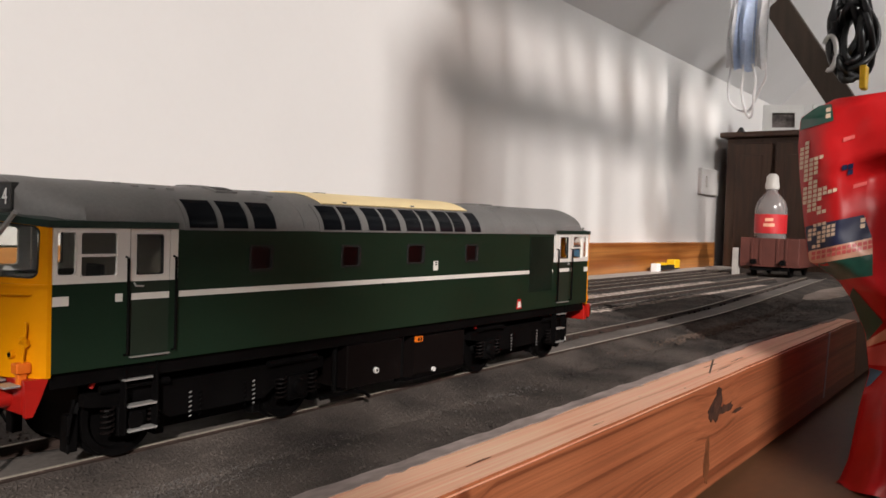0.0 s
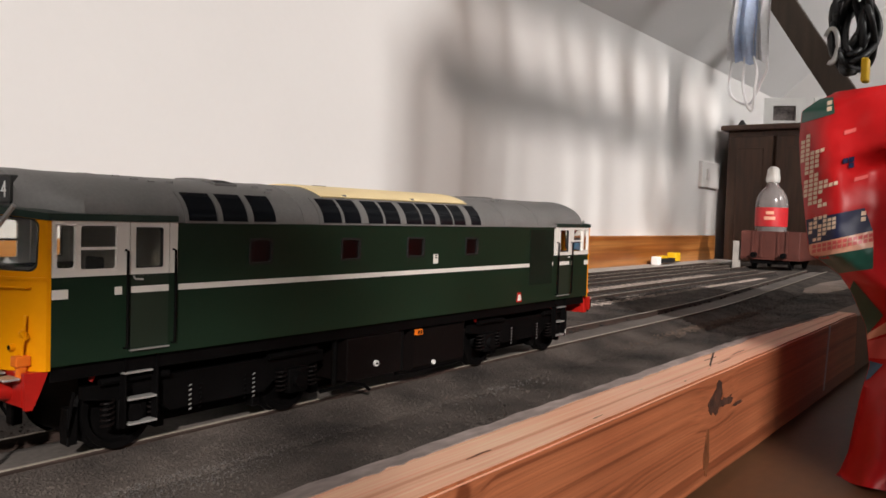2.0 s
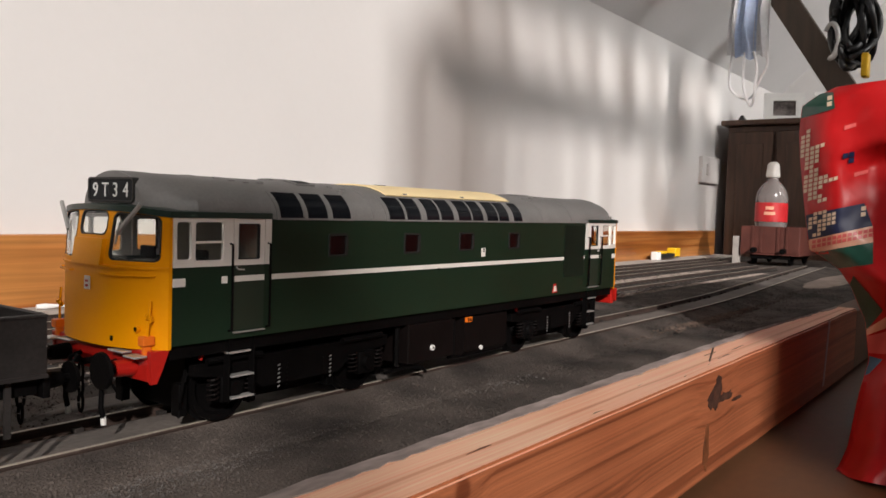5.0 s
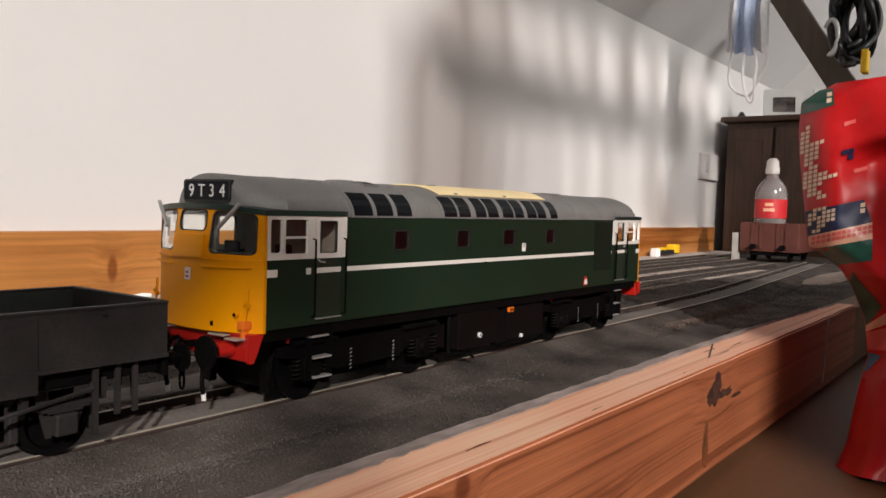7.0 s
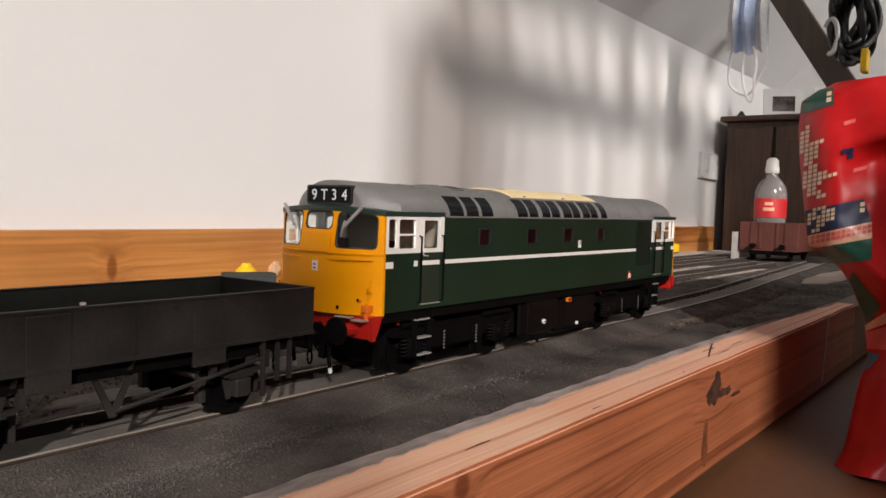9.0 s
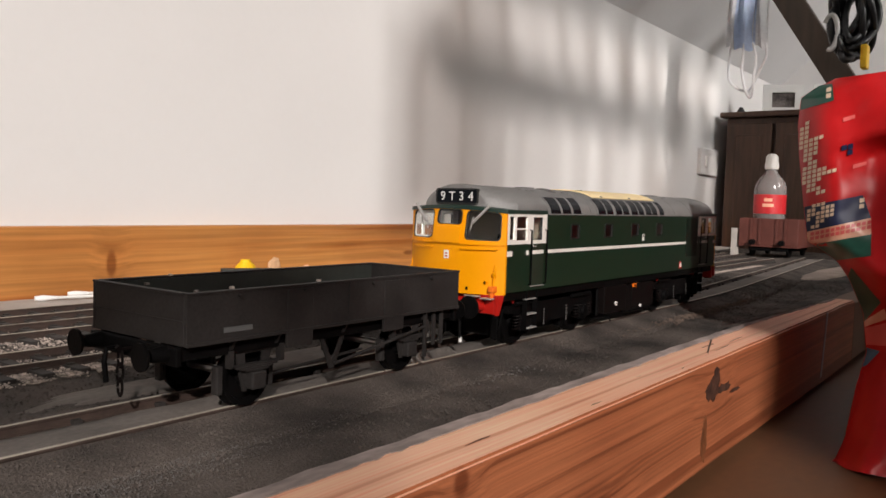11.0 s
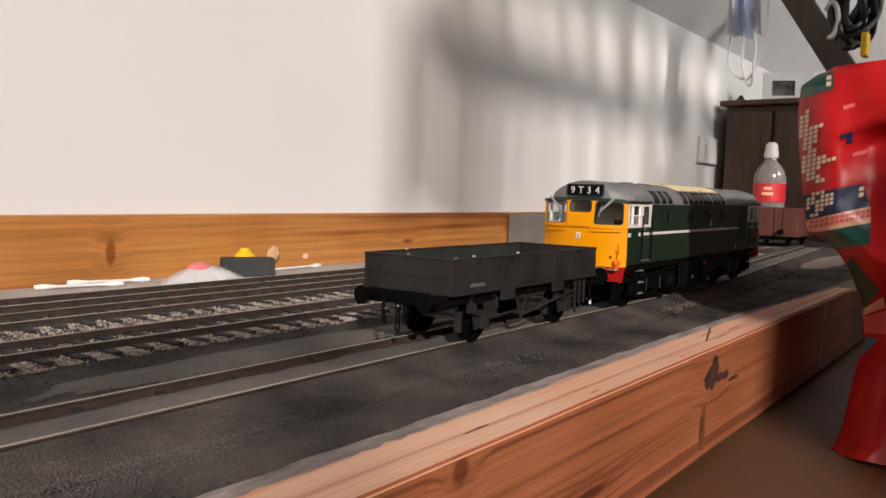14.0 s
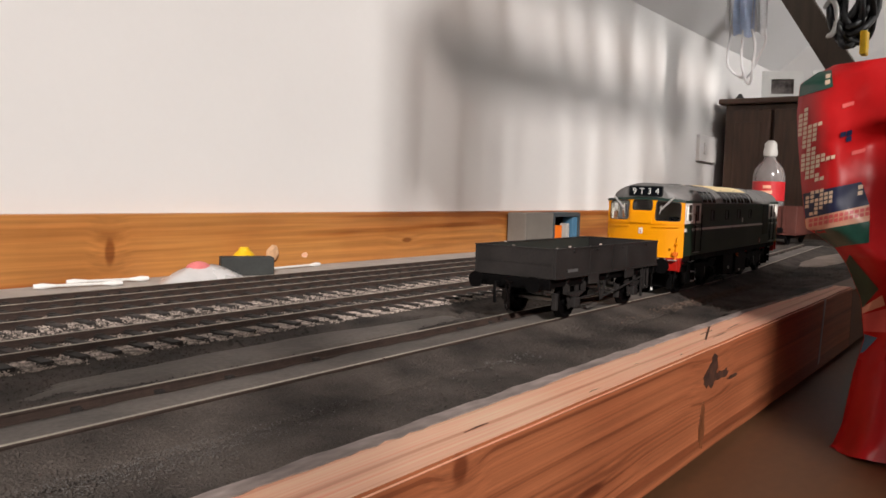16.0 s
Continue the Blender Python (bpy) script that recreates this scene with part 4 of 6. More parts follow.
def locomotive():
    loco = thing("diesel_locomotive", "dark green model diesel locomotive with yellow cab front and grey roof", "model locomotive", at=(0.1136, TY, 0))
    # sides: green panels, white cab window surrounds
    wins = [(0.0024, 0.0084, 0.0648, 0.0775), (0.0094, 0.0212, 0.0643, 0.0775)]
    dwin = [(0.0273, 0.0366, 0.0645, 0.0769)]
    bwin = [(0.0712, 0.0812, 0.0645, 0.0728), (0.1170, 0.1276, 0.0646, 0.0727), (0.1579, 0.1696, 0.0649, 0.0729), (0.2020, 0.2120, 0.0649, 0.0727)]
    for s in (-1, 1):
        def side(u, v, d):
            return (u if s < 0 else LEN - u, s * (HW + d), v)
        panel = thing("body_side", "dark green body side with a white waist stripe", "")
        panel.parent = loco
        part("lower_panel", holed(fresh(), 0.0014, LEN - 0.0014, LB, WAIST, [], side, -0.0012, 0.0), GREEN, panel)
        part("upper_panel", holed(fresh(), 0.0419, 0.2885, WAIST, EAVE + 0.0006, bwin, side, -0.0012, 0.0), GREEN, panel)
        for far in (0, 1):
            def cabside(u, v, d):
                return side(LEN - u if far else u, v, d)
            part("cab_window_surround", holed(fresh(), 0.0014, 0.0250, WAIST, 0.0787, wins, cabside, -0.0010, 0.0003), WHITE, panel, "white cab window surround")
            door = part("cab_door", holed(fresh(), 0.0254, 0.0388, WAIST, 0.0787, dwin, cabside, -0.0012, 0.0002), WHITE, panel, "white-topped green cab door")
            part("door_post", holed(fresh(), 0.0391, 0.0419, WAIST, 0.0787, [], cabside, -0.0010, 0.0003), WHITE, panel)
            part("door_lower", holed(fresh(), 0.0254, 0.0388, 0.0400, WAIST - 0.0002, [], cabside, 0.0, 0.00025), DOORGREEN, door)
            part("door_sill", holed(fresh(), 0.0254, 0.0390, 0.0392, 0.0396, [], cabside, 0.0, 0.0012), ALU, door)
            part("door_handle", tube(fresh(), [cabside(0.0266, 0.0620, 0.0002), cabside(0.0266, 0.0612, 0.0012), cabside(0.0292, 0.0610, 0.0012)], 0.0003, 6), ALU, door)
            part("stripe", holed(fresh(), 0.0256, 0.0387, 0.0569, 0.0589, [], cabside, 0.0003, 0.0005), WHITE, door)
            part("stripe", holed(fresh(), 0.0205, 0.0227, 0.0566, 0.0590, [], cabside, 0.0, 0.0004), WHITE, panel)
            part("stripe", holed(fresh(), 0.0014, 0.0060, 0.0563, 0.0590, [], cabside, 0.0, 0.0004), WHITE, panel)
            for x in (0.0238, 0.0404):
                part("grab_rail", tube(fresh(), [cabside(x, 0.0700, 0), cabside(x, 0.0697, 0.0016), cabside(x, 0.055, 0.0017), cabside(x, 0.0405, 0.0016), cabside(x, 0.0402, 0)], 0.00042, 7), BLACK, panel)
            part("window_bar", holed(fresh(), 0.0094, 0.0212, 0.0702, 0.0710, [], cabside, -0.0009, 0.0), WHITE, panel)
            for h in wins + dwin:
                part("window_seal", ring(fresh(), round_rect(*h, 0.0007), round_rect(h[0] + 0.00025, h[1] - 0.00025, h[2] + 0.00025, h[3] - 0.00025, 0.0010), cabside, -0.0010, 0.0004), RUBBER if h in dwin else WHITE, panel)
                p = part("pane", holed(fresh(), *h, [], cabside, -0.0007, -0.0004), CLEAR, panel)
                p.visible_shadow = False
            for k, (z, x0) in enumerate(((0.0321, 0.0247), (0.0237, 0.0262), (0.0160, 0.0264))):
                part("step_tread", holed(fresh(), x0, x0 + 0.0098, z - 0.0003, z + 0.0003, [], cabside, -0.0042, -0.0008), ALU, panel, "bright metal edge of the cab step")
            bm = fresh()
            holed(bm, 0.0250, 0.0256, 0.0150, 0.0372, [], cabside, -0.0040, -0.0010)
            holed(bm, 0.0360, 0.0366, 0.0150, 0.0372, [], cabside, -0.0040, -0.0010)
            part("step_hanger", bm, BLACK, panel)
        part("stripe", holed(fresh(), 0.0425, 0.2880, 0.0569, 0.0588, [], side, 0.0, 0.00025), WHITE, panel, "white waist stripe")
        for h in bwin:
            part("window_seal", ring(fresh(), round_rect(h[0] - 0.0005, h[1] + 0.0005, h[2] - 0.0005, h[3] + 0.0005, 0.0014), round_rect(h[0] + 0.0004, h[1] - 0.0004, h[2] + 0.0004, h[3] - 0.0004, 0.0011), side, -0.0008, 0.0004), RUBBER, panel)
            part("pane", holed(fresh(), *h, [], side, -0.0010, -0.0006), REDPANE, panel)
        part("number_panel", holed(fresh(), 0.1768, 0.1800, 0.0613, 0.0656, [], side, 0.0, 0.0003), WHITE, panel)
        for z in (0.0640, 0.0650):
            part("printed_bar", holed(fresh(), 0.1778, 0.1790, z - 0.0003, z + 0.0003, [], side, 0.0003, 0.0005), RUBBER, panel)
        part("warning_panel", prism(fresh(), [(0.2500, 0.0386), (0.2552, 0.0386), (0.2538, 0.0438), (0.2512, 0.0438)], side, 0.0, 0.0003), RED, panel)
        part("printed_bar", prism(fresh(), [(0.2508, 0.0394), (0.2542, 0.0394), (0.2534, 0.0425), (0.2516, 0.0425)], side, 0.0003, 0.0005), WHITE, panel)
        part("grille_panel", holed(fresh(), 0.262, 0.2870, 0.0470, 0.0770, [], side, 0.0, 0.0003), GRILLE, panel)
        part("bolt", rod(fresh(), side(0.1419, 0.0567, 0), side(0.1419, 0.0567, 0.0008), 0.0004, 8), BLACK, panel)
    # roof
    roof = thing("roof", "curved grey roof with glazed panels", "")
    roof.parent = loco
    bm = fresh()
    secs = []
    n = 28
    for x, sc, zc in ((-0.0012, 0.56, 0.0934), (-0.0002, 0.62, 0.0937), (0.0040, 0.82, 0.0937), (0.0110, 1.0, 0.0934), (0.0419, 1.0, 0.0934), (0.042, 1.0, 0.0934), (0.29, 1.0, 0.0934), (LEN - 0.0110, 1.0, 0.0934), (LEN - 0.0040, 0.82, 0.0937), (LEN + 0.0002, 0.62, 0.0937), (LEN + 0.0012, 0.56, 0.0934)):
        base = 0.0805 if (x < 0.042 or x > 0.2905) else EAVE
        rowv = []
        for k in range(n + 1):
            c, q = math.cos(math.pi * k / n), math.sin(math.pi * k / n)
            rowv.append(bm.verts.new((x, -HW * sc * math.copysign(abs(c) ** 0.86, c), base + (zc - base) * q ** 0.95)))
        secs.append(rowv)
    for a, b in zip(secs, secs[1:]):
        for k in range(n):
            bm.faces.new((a[k], a[k + 1], b[k + 1], b[k]))
    bm.faces.new(secs[0])
    bm.faces.new(secs[-1])
    part("roof_shell", bm, ROOFGREY, roof, smooth=32)
    bays3 = [(0.0436, 0.0545), (0.0572, 0.0673), (0.0703, 0.0801)]
    bays9 = [(0.1040, 0.1139), (0.1160, 0.1254), (0.1302, 0.1394), (0.1412, 0.1508), (0.1552, 0.1655), (0.1672, 0.1762), (0.1800, 0.1898), (0.1912, 0.2003), (0.2055, 0.2138)]
    bays3 = [(a + 0.0024, c + 0.0024) for a, c in bays3]
    bays9 = [(a + 0.0026 * (0.214 - a) / 0.11, c + 0.0026 * (0.214 - c) / 0.11) for a, c in bays9]
    for a0, a1 in ((4.0, 39.0), (176.0, 141.0)):
        part("glazing_surround", roof_strip(fresh(), 0.0445, 0.0842, *((1.5, 41.5) if a0 < 90 else (178.5, 138.5)), -0.0002, 0.00045), ROOFGREY, roof)
        part("glazing_surround", roof_strip(fresh(), 0.1046, 0.2155, *((1.5, 41.5) if a0 < 90 else (178.5, 138.5)), -0.0002, 0.00045), ROOFGREY, roof)
        for x0, x1 in bays3 + bays9:
            part("roof_pane", roof_strip(fresh(), x0, x1, a0, a1, 0.0003, 0.0007), PANE, roof, "smoked roof pane", smooth=40)
        for x0, x1 in zip(bays3 + bays9, (bays3 + bays9)[1:]):
            if x1[0] - x0[1] < 0.006:
                part("glazing_bar", roof_strip(fresh(), x0[1] + 0.0004, x1[0] - 0.0004, a0, a1, 0.0004, 0.0008), ROOFGREY, roof)
    part("cream_panel", roof_strip(fresh(), 0.1125, 0.2120, 44.0, 135.0, 0.0002, 0.0008, 20, 0.0), CREAM, roof, "cream translucent roof panel", smooth=40)
    for x in (0.1260, 0.1700):
        for a in (47, 133):
            p = roof_pt(x, a, 0.0007)
            part("panel_catch", box(fresh(), x - 0.0008, x + 0.0008, p[1] - 0.0006, p[1] + 0.0006, p[2] - 0.0006, p[2] + 0.0005), ROOFGREY, roof)
    part("roof_lug", box(fresh(), 0.1265, 0.1325, -0.006, -0.0035, 0.0928, 0.0943, 0.0003), BLACK, roof)
    hatch = part("roof_hatch", roof_strip(fresh(), 0.0665, 0.0760, 60, 76, 0.0, 0.0007, 6), ROOFGREY, roof)
    part("hatch_grille", roof_strip(fresh(), 0.0680, 0.0746, 63, 73, 0.0007, 0.0009, 6), RUBBER, hatch)
    part("roof_cowl", roof_strip(fresh(), 0.0660, 0.0740, 86, 98, 0.0, 0.0008, 6), ROOFGREY, roof)
    part("roof_vent", roof_strip(fresh(), 0.2480, 0.2600, 80, 100, 0.0, 0.0007, 6), ROOFGREY, roof)
    for x, a in ((0.0355, 62), (0.0405, 58), (0.0845, 60), (0.0895, 55), (0.0860, 48), (0.2450, 60), (0.2560, 66), (0.0315, 70), (0.0480, 60)):
        p = roof_pt(x, a)
        part("roof_rivet", box(fresh(), x - 0.0012, x + 0.0012, p[1] - 0.0007, p[1] + 0.0007, p[2] - 0.0005, p[2] + 0.0006, 0.0002), ROOFGREY, roof)
    for x in (0.0255, 0.0965, 0.2360, 0.2700):
        part("roof_seam", roof_strip(fresh(), x, x + 0.0004, 6, 174, 0.0, 0.0002, 24), ROOFGREY, roof)
    cab_end(loco, True)
    cab_end(loco, False)
    # underframe
    part("solebar", box(fresh(), 0.002, LEN - 0.002, -0.0292, 0.0292, 0.0325, LB + 0.0004), BLACK, loco)
    # made-up dark core that hides the sunlit ground behind the tanks
    part("underframe_blocker", box(fresh(), 0.1240, 0.2040, -0.0118, 0.0118, 0.0125, 0.0322), TANK, loco)
    part("cab_floor", box(fresh(), 0.001, LEN - 0.001, -0.0296, 0.0296, LB + 0.0006, LB + 0.006), INSIDE, loco)
    for s in (-1, 1):
        y0, y1 = sorted((s * 0.012, s * 0.0296))
        tank = part("battery_box", box(fresh(), 0.1235, 0.1575, y0, y1, 0.0145, 0.0322, 0.0005), TANK, loco)
        part("filler_cap", rod(fresh(), (0.1405, s * 0.0294, 0.0203), (0.1405, s * 0.0306, 0.0203), 0.0013, 14), PLASTICW, tank)
        part("cap_centre", rod(fresh(), (0.1405, s * 0.0305, 0.0203), (0.1405, s * 0.0309, 0.0203), 0.0005, 8), BLACK, tank)
        tank = part("fuel_tank", prism(fresh(), [(s * 0.010, 0.0315), (s * 0.0296, 0.0315), (s * 0.0296, 0.0150), (s * 0.0250, 0.0112), (s * 0.010, 0.0118)], lambda u, v, d: (d, u, v), 0.1665, 0.2045), TANK, loco)
        part("filler_cap", rod(fresh(), (0.1805, s * 0.0288, 0.0157), (0.1805, s * 0.0306, 0.0157), 0.0011, 14), PLASTICW, tank)
        part("orange_label", box(fresh(), 0.1662, 0.1708, *sorted((s * 0.0298, s * 0.0310)), 0.0296, 0.0320), ORANGE, loco)
        for x in (0.1672, 0.1690):
            part("printed_bar", box(fresh(), x, x + 0.0010, *sorted((s * 0.0309, s * 0.0312)), 0.0300, 0.0316), BLACK, loco)
        bm = fresh()
        for x in (0.1195, 0.1615, 0.2080):
            rod(bm, (x, s * 0.0262, 0.0140), (x, s * 0.0262, 0.0330), 0.0011, 8)
        tube(bm, [(0.112, s * 0.026, 0.012), (0.13, s * 0.026, 0.0125), (0.138, s * 0.0262, 0.0108), (0.141, s * 0.0262, 0.0085)], 0.0008, 7)
        tube(bm, [(0.1580, s * 0.0262, 0.0130), (0.172, s * 0.0262, 0.0122), (0.206, s * 0.0262, 0.0128)], 0.0008, 7)
        part("pipework", bm, BLACK, loco)
    wheels = []
    for bx in (0.0648, 0.2677):
        bogie = thing("bogie", "black four-wheeled bogie with coil springs", "")
        bogie.parent = loco
        for s in (-1, 1):
            bm = fresh()
            prism(bm, [(-0.050, 0.0285), (0.050, 0.0285), (0.050, 0.0245), (0.043, 0.0235), (0.024, 0.0195), (0.020, 0.0165), (-0.020, 0.0165), (-0.024, 0.0195), (-0.043, 0.0235), (-0.050, 0.0245)], lambda u, v, d: (bx + u, d, v), s * 0.0215, s * 0.0245)
            part("side_frame", bm, BLACK, bogie)
            for w in (-0.035, 0.035):
                bm = fresh()
                box(bm, bx + w - 0.0050, bx + w + 0.0050, *sorted((s * 0.0225, s * 0.0268)), 0.0140, 0.0235, 0.0008)
                rod(bm, (bx + w, s * 0.0262, 0.0187), (bx + w, s * 0.0284, 0.0187), 0.0034, 16, 0.0028)
                part("axle_box", bm, BLACK, bogie, smooth=40)
                for q in (-0.0078, 0.0078):
                    bm = fresh()
                    pts = [(bx + w + q + 0.0019 * math.cos(a), s * 0.0255 + 0.0019 * math.sin(a), 0.0150 + 0.0085 * a / (math.tau * 5)) for a in np.linspace(0, math.tau * 5, 50)]
                    tube(bm, pts, 0.00042, 5)
                    part("coil_spring", bm, TANK, bogie)
            for q in (-0.0135, 0.0135, -0.0095, 0.0095):
                bm = fresh()
                for k in range(6):
                    rod(bm, (bx + q - 0.0005, s * 0.0262, 0.0158 + 0.0016 * k), (bx + q + 0.0005, s * 0.0262, 0.0162 + 0.0016 * k), 0.00022, 5)
                part("spring_coils", bm, ALU if abs(q) > 0.01 else BLACK, bogie)
            bm = fresh()
            tube(bm, [(bx - 0.046, s * 0.0262, 0.0296), (bx - 0.030, s * 0.0264, 0.0300), (bx - 0.022, s * 0.0262, 0.0292)], 0.0012, 8)
            part("brake_cylinder", bm, BLACK, bogie)
            bm = fresh()
            tube(bm, [(bx + 0.020, s * 0.0262, 0.0292), (bx + 0.044, s * 0.0264, 0.0296)], 0.0012, 8)
            part("brake_cylinder", bm, BLACK, bogie)
            for w in (-0.0505, -0.0205, 0.0205, 0.0505):
                bm = fresh()
                box(bm, bx + w - 0.0018, bx + w + 0.0018, *sorted((s * 0.0150, s * 0.0195)), 0.0100, 0.0215, 0.0005)
                part("brake_block", bm, BLACK, bogie)
            part("sand_pipe", tube(fresh(), [(bx - 0.052, s * 0.0225, 0.027), (bx - 0.053, s * 0.021, 0.016), (bx - 0.0505, s * 0.017, 0.0095)], 0.0006, 6), BLACK, bogie)
        # bolster made oversized so that no lit ground shows through the bogie
        part("bogie_bolster", box(fresh(), bx - 0.046, bx + 0.046, -0.0138, 0.0138, 0.0105, 0.0322), BLACK, bogie)
        for w in (-0.035, 0.035):
            wheels.append((loco_wheelset(bogie, "wheelset", bx + w, 0.01865, 0.01265, BLACK), bx + w, 0.01865, 0.01265))
        part("red_tap", rod(fresh(), (bx - 0.049, -0.0262, 0.0305), (bx - 0.0475, -0.0262, 0.0330), 0.0008, 8), RED, bogie)
    return loco, wheels


def wagon():
    """Open goods wagon; x as in the locomotive's space, so that both roll together."""
    w = thing("goods_wagon", "dark grey open model goods wagon behind the locomotive", "model wagon", at=(0.1136, TY, 0))
    X0, X1, WY, ZB, ZT = -0.1916, -0.0373, 0.0285, 0.0328, 0.0502
    for s in (-1, 1):
        panel = part("side_panel", box(fresh(), X0, X1, *sorted((s * WY, s * (WY - 0.0016))), ZB, ZT, 0.0003), WAGON, w)
        part("inner_lining", box(fresh(), X0 + 0.0018, X1 - 0.0018, *sorted((s * (WY - 0.0017), s * (WY - 0.0021))), ZB + 0.001, ZT - 0.0003), WAGIN, panel)
        part("top_capping", box(fresh(), X0, X1, *sorted((s * (WY + 0.0004), s * (WY - 0.0021))), ZT - 0.0002, ZT + 0.0007, 0.0002), WAGON, w)
        for x in (-0.1408, -0.0856):
            part("side_post", box(fresh(), x - 0.0066, x + 0.0066, *sorted((s * (WY - 0.001), s * (WY + 0.0003))), 0.0272, ZT - 0.001, 0.0002), WAGON, panel)
        for x in (-0.1140,):
            part("side_seam", box(fresh(), x - 0.0004, x + 0.0004, *sorted((s * WY, s * (WY + 0.0005))), ZB, ZT), WAGON, panel)
        part("bottom_rail", box(fresh(), X0, X1, *sorted((s * WY, s * (WY + 0.0006))), ZB, ZB + 0.0012), WAGON, panel)
        if s < 0:
            part("number_bar", box(fresh(), -0.1765, -0.1640, -(WY + 0.0003), -WY + 0.0002, 0.0362, 0.0380), mat("faded_grey_number", (0.1, 0.1, 0.1), 0.6), panel)
        for x in (-0.139, -0.1, -0.06, -0.17):
            part("door_bolt", rod(fresh(), (x, s * WY, ZT - 0.0015), (x, s * (WY + 0.0014), ZT - 0.0015), 0.0006, 8), WAGON, panel)
        part("solebar", box(fresh(), X0 + 0.001, X1 - 0.001, *sorted((s * 0.0225, s * 0.0245)), 0.0275, ZB), BLACK, w)
        for x in (-0.1700, -0.1490, -0.0770, -0.0600, -0.1130):
            part("floor_bracket", prism(fresh(), [(0.0243, 0.0285), (0.0275, 0.0335), (0.0275, ZB), (0.0243, ZB)], lambda u, v, d: (d, s * u, v), x - 0.0008, x + 0.0008), WAGON, w)
        for wx in (-0.1585, -0.0693):
            iron = part("axle_guard", prism(fresh(), [(wx - 0.0090, 0.0290), (wx + 0.0090, 0.0290), (wx + 0.0046, 0.0125), (wx + 0.0030, 0.0125), (wx + 0.0042, 0.0265), (wx - 0.0042, 0.0265), (wx - 0.0030, 0.0125), (wx - 0.0046, 0.0125)], lambda u, v, d: (u, d, v), s * 0.0222, s * 0.0232), WAGON, w)
            part("axle_box", box(fresh(), wx - 0.0034, wx + 0.0034, *sorted((s * 0.0220, s * 0.0268)), 0.0132, 0.0198, 0.0007), WAGON, iron)
            bm = fresh()
            for k in range(4):
                hl = 0.0118 - 0.0022 * k
                box(bm, wx - hl, wx + hl, *sorted((s * 0.0228, s * 0.0256)), 0.0222 - 0.0007 * k, 0.0228 - 0.0007 * k)
            for q in (-0.0118, 0.0118):
                box(bm, wx + q - 0.0009, wx + q + 0.0009, *sorted((s * 0.0228, s * 0.0256)), 0.0222, 0.0285)
            part("leaf_spring", bm, WAGON, iron)
            for q in (-1, 1):
                bm = fresh()
                box(bm, wx + q * 0.0118 - 0.0014, wx + q * 0.0118 + 0.0014, *sorted((s * 0.0155, s * 0.0190)), 0.0115, 0.0220, 0.0005)
                part("brake_block", bm, WAGON, w)
        bm = fresh()
        prism(bm, [(-0.1255, 0.0285), (-0.1235, 0.0285), (-0.1180, 0.0175), (-0.1125, 0.0285), (-0.1105, 0.0285), (-0.1168, 0.0145), (-0.1192, 0.0145)], lambda u, v, d: (u, d, v), s * 0.0228, s * 0.0236)
        part("brake_hanger", bm, WAGON, w)
        part("brake_lever", tube(fresh(), [(-0.1180, s * 0.0245, 0.0165), (-0.0960, s * 0.0262, 0.0205), (-0.0780, s * 0.0270, 0.0235), (-0.0610, s * 0.0270, 0.0262)], 0.0007, 6), WAGON, w)
        part("lever_guard", box(fresh(), -0.0617, -0.0602, *sorted((s * 0.0262, s * 0.0275)), 0.0120, 0.0320), WAGON, w)
        bm = fresh()
        rod(bm, (-0.1560, s * 0.0170, 0.0150), (-0.0930, s * 0.0170, 0.0185), 0.0007, 6)
        part("brake_rod", bm, WAGON, w)
        for x in (-0.0530, -0.0470):
            part("step_hanger", box(fresh(), x - 0.0008, x + 0.0008, *sorted((s * 0.0250, s * 0.0262)), 0.0165, 0.0330), WAGON, w)
    for x, d in ((X0, -1), (X1, 1)):
        end = part("end_panel", box(fresh(), *sorted((x, x - d * 0.0016)), -WY + 0.0017, WY - 0.0017, ZB, ZT, 0.0003), WAGON, w)
        part("top_capping", box(fresh(), *sorted((x + d * 0.0004, x - d * 0.0021)), -WY + 0.0022, WY - 0.0022, ZT - 0.0002, ZT + 0.0007, 0.0002), WAGON, w)
        for z in (0.0412,):
            part("plank_line", box(fresh(), *sorted((x, x + d * 0.0003)), -WY + 0.002, WY - 0.002, z - 0.0002, z + 0.0002), WAGON, end)
        part("headstock", box(fresh(), *sorted((x, x + d * 0.0022)), -0.0262, 0.0262, 0.0262, ZB - 0.0002, 0.0004), BLACK, w)
        for y in (-0.0199, 0.0199):
            bm = fresh()
            rod(bm, (x + d * 0.002, y, 0.0300), (x + d * 0.0085, y, 0.0300), 0.0030, 16, 0.0022)
            rod(bm, (x + d * 0.0085, y, 0.0300), (x + d * 0.0108, y, 0.0300), 0.0012, 10)
            rod(bm, (x + d * 0.0108, y, 0.0300), (x + d * 0.0118, y, 0.0300), 0.0048, 22)
            part("buffer", bm, BLACK, w, smooth=40)
        bm = fresh()
        tube(bm, [(x + d * 0.002, 0, 0.0292), (x + d * 0.0062, 0, 0.0292), (x + d * 0.0075, 0, 0.0305)], 0.0009, 8)
        for k in range(3):
            z = 0.0262 - 0.0050 * k
            tube(bm, [(x + d * (0.0062 + (0.0012 * math.cos(a) if k % 2 else 0)), 0.0 if k % 2 else 0.0014 * math.cos(a), z + 0.0032 * math.sin(a)) for a in np.linspace(0, math.tau * 0.98, 12)], 0.0005, 6)
        part("coupling_chain", bm, TANK, w)
        part("brake_pipe", tube(fresh(), [(x + d * 0.002, 0.009, 0.0285), (x + d * 0.006, 0.009, 0.0285), (x + d * 0.0068, 0.009, 0.024), (x + d * 0.006, 0.009, 0.0165)], 0.0010, 8), BLACK, w)
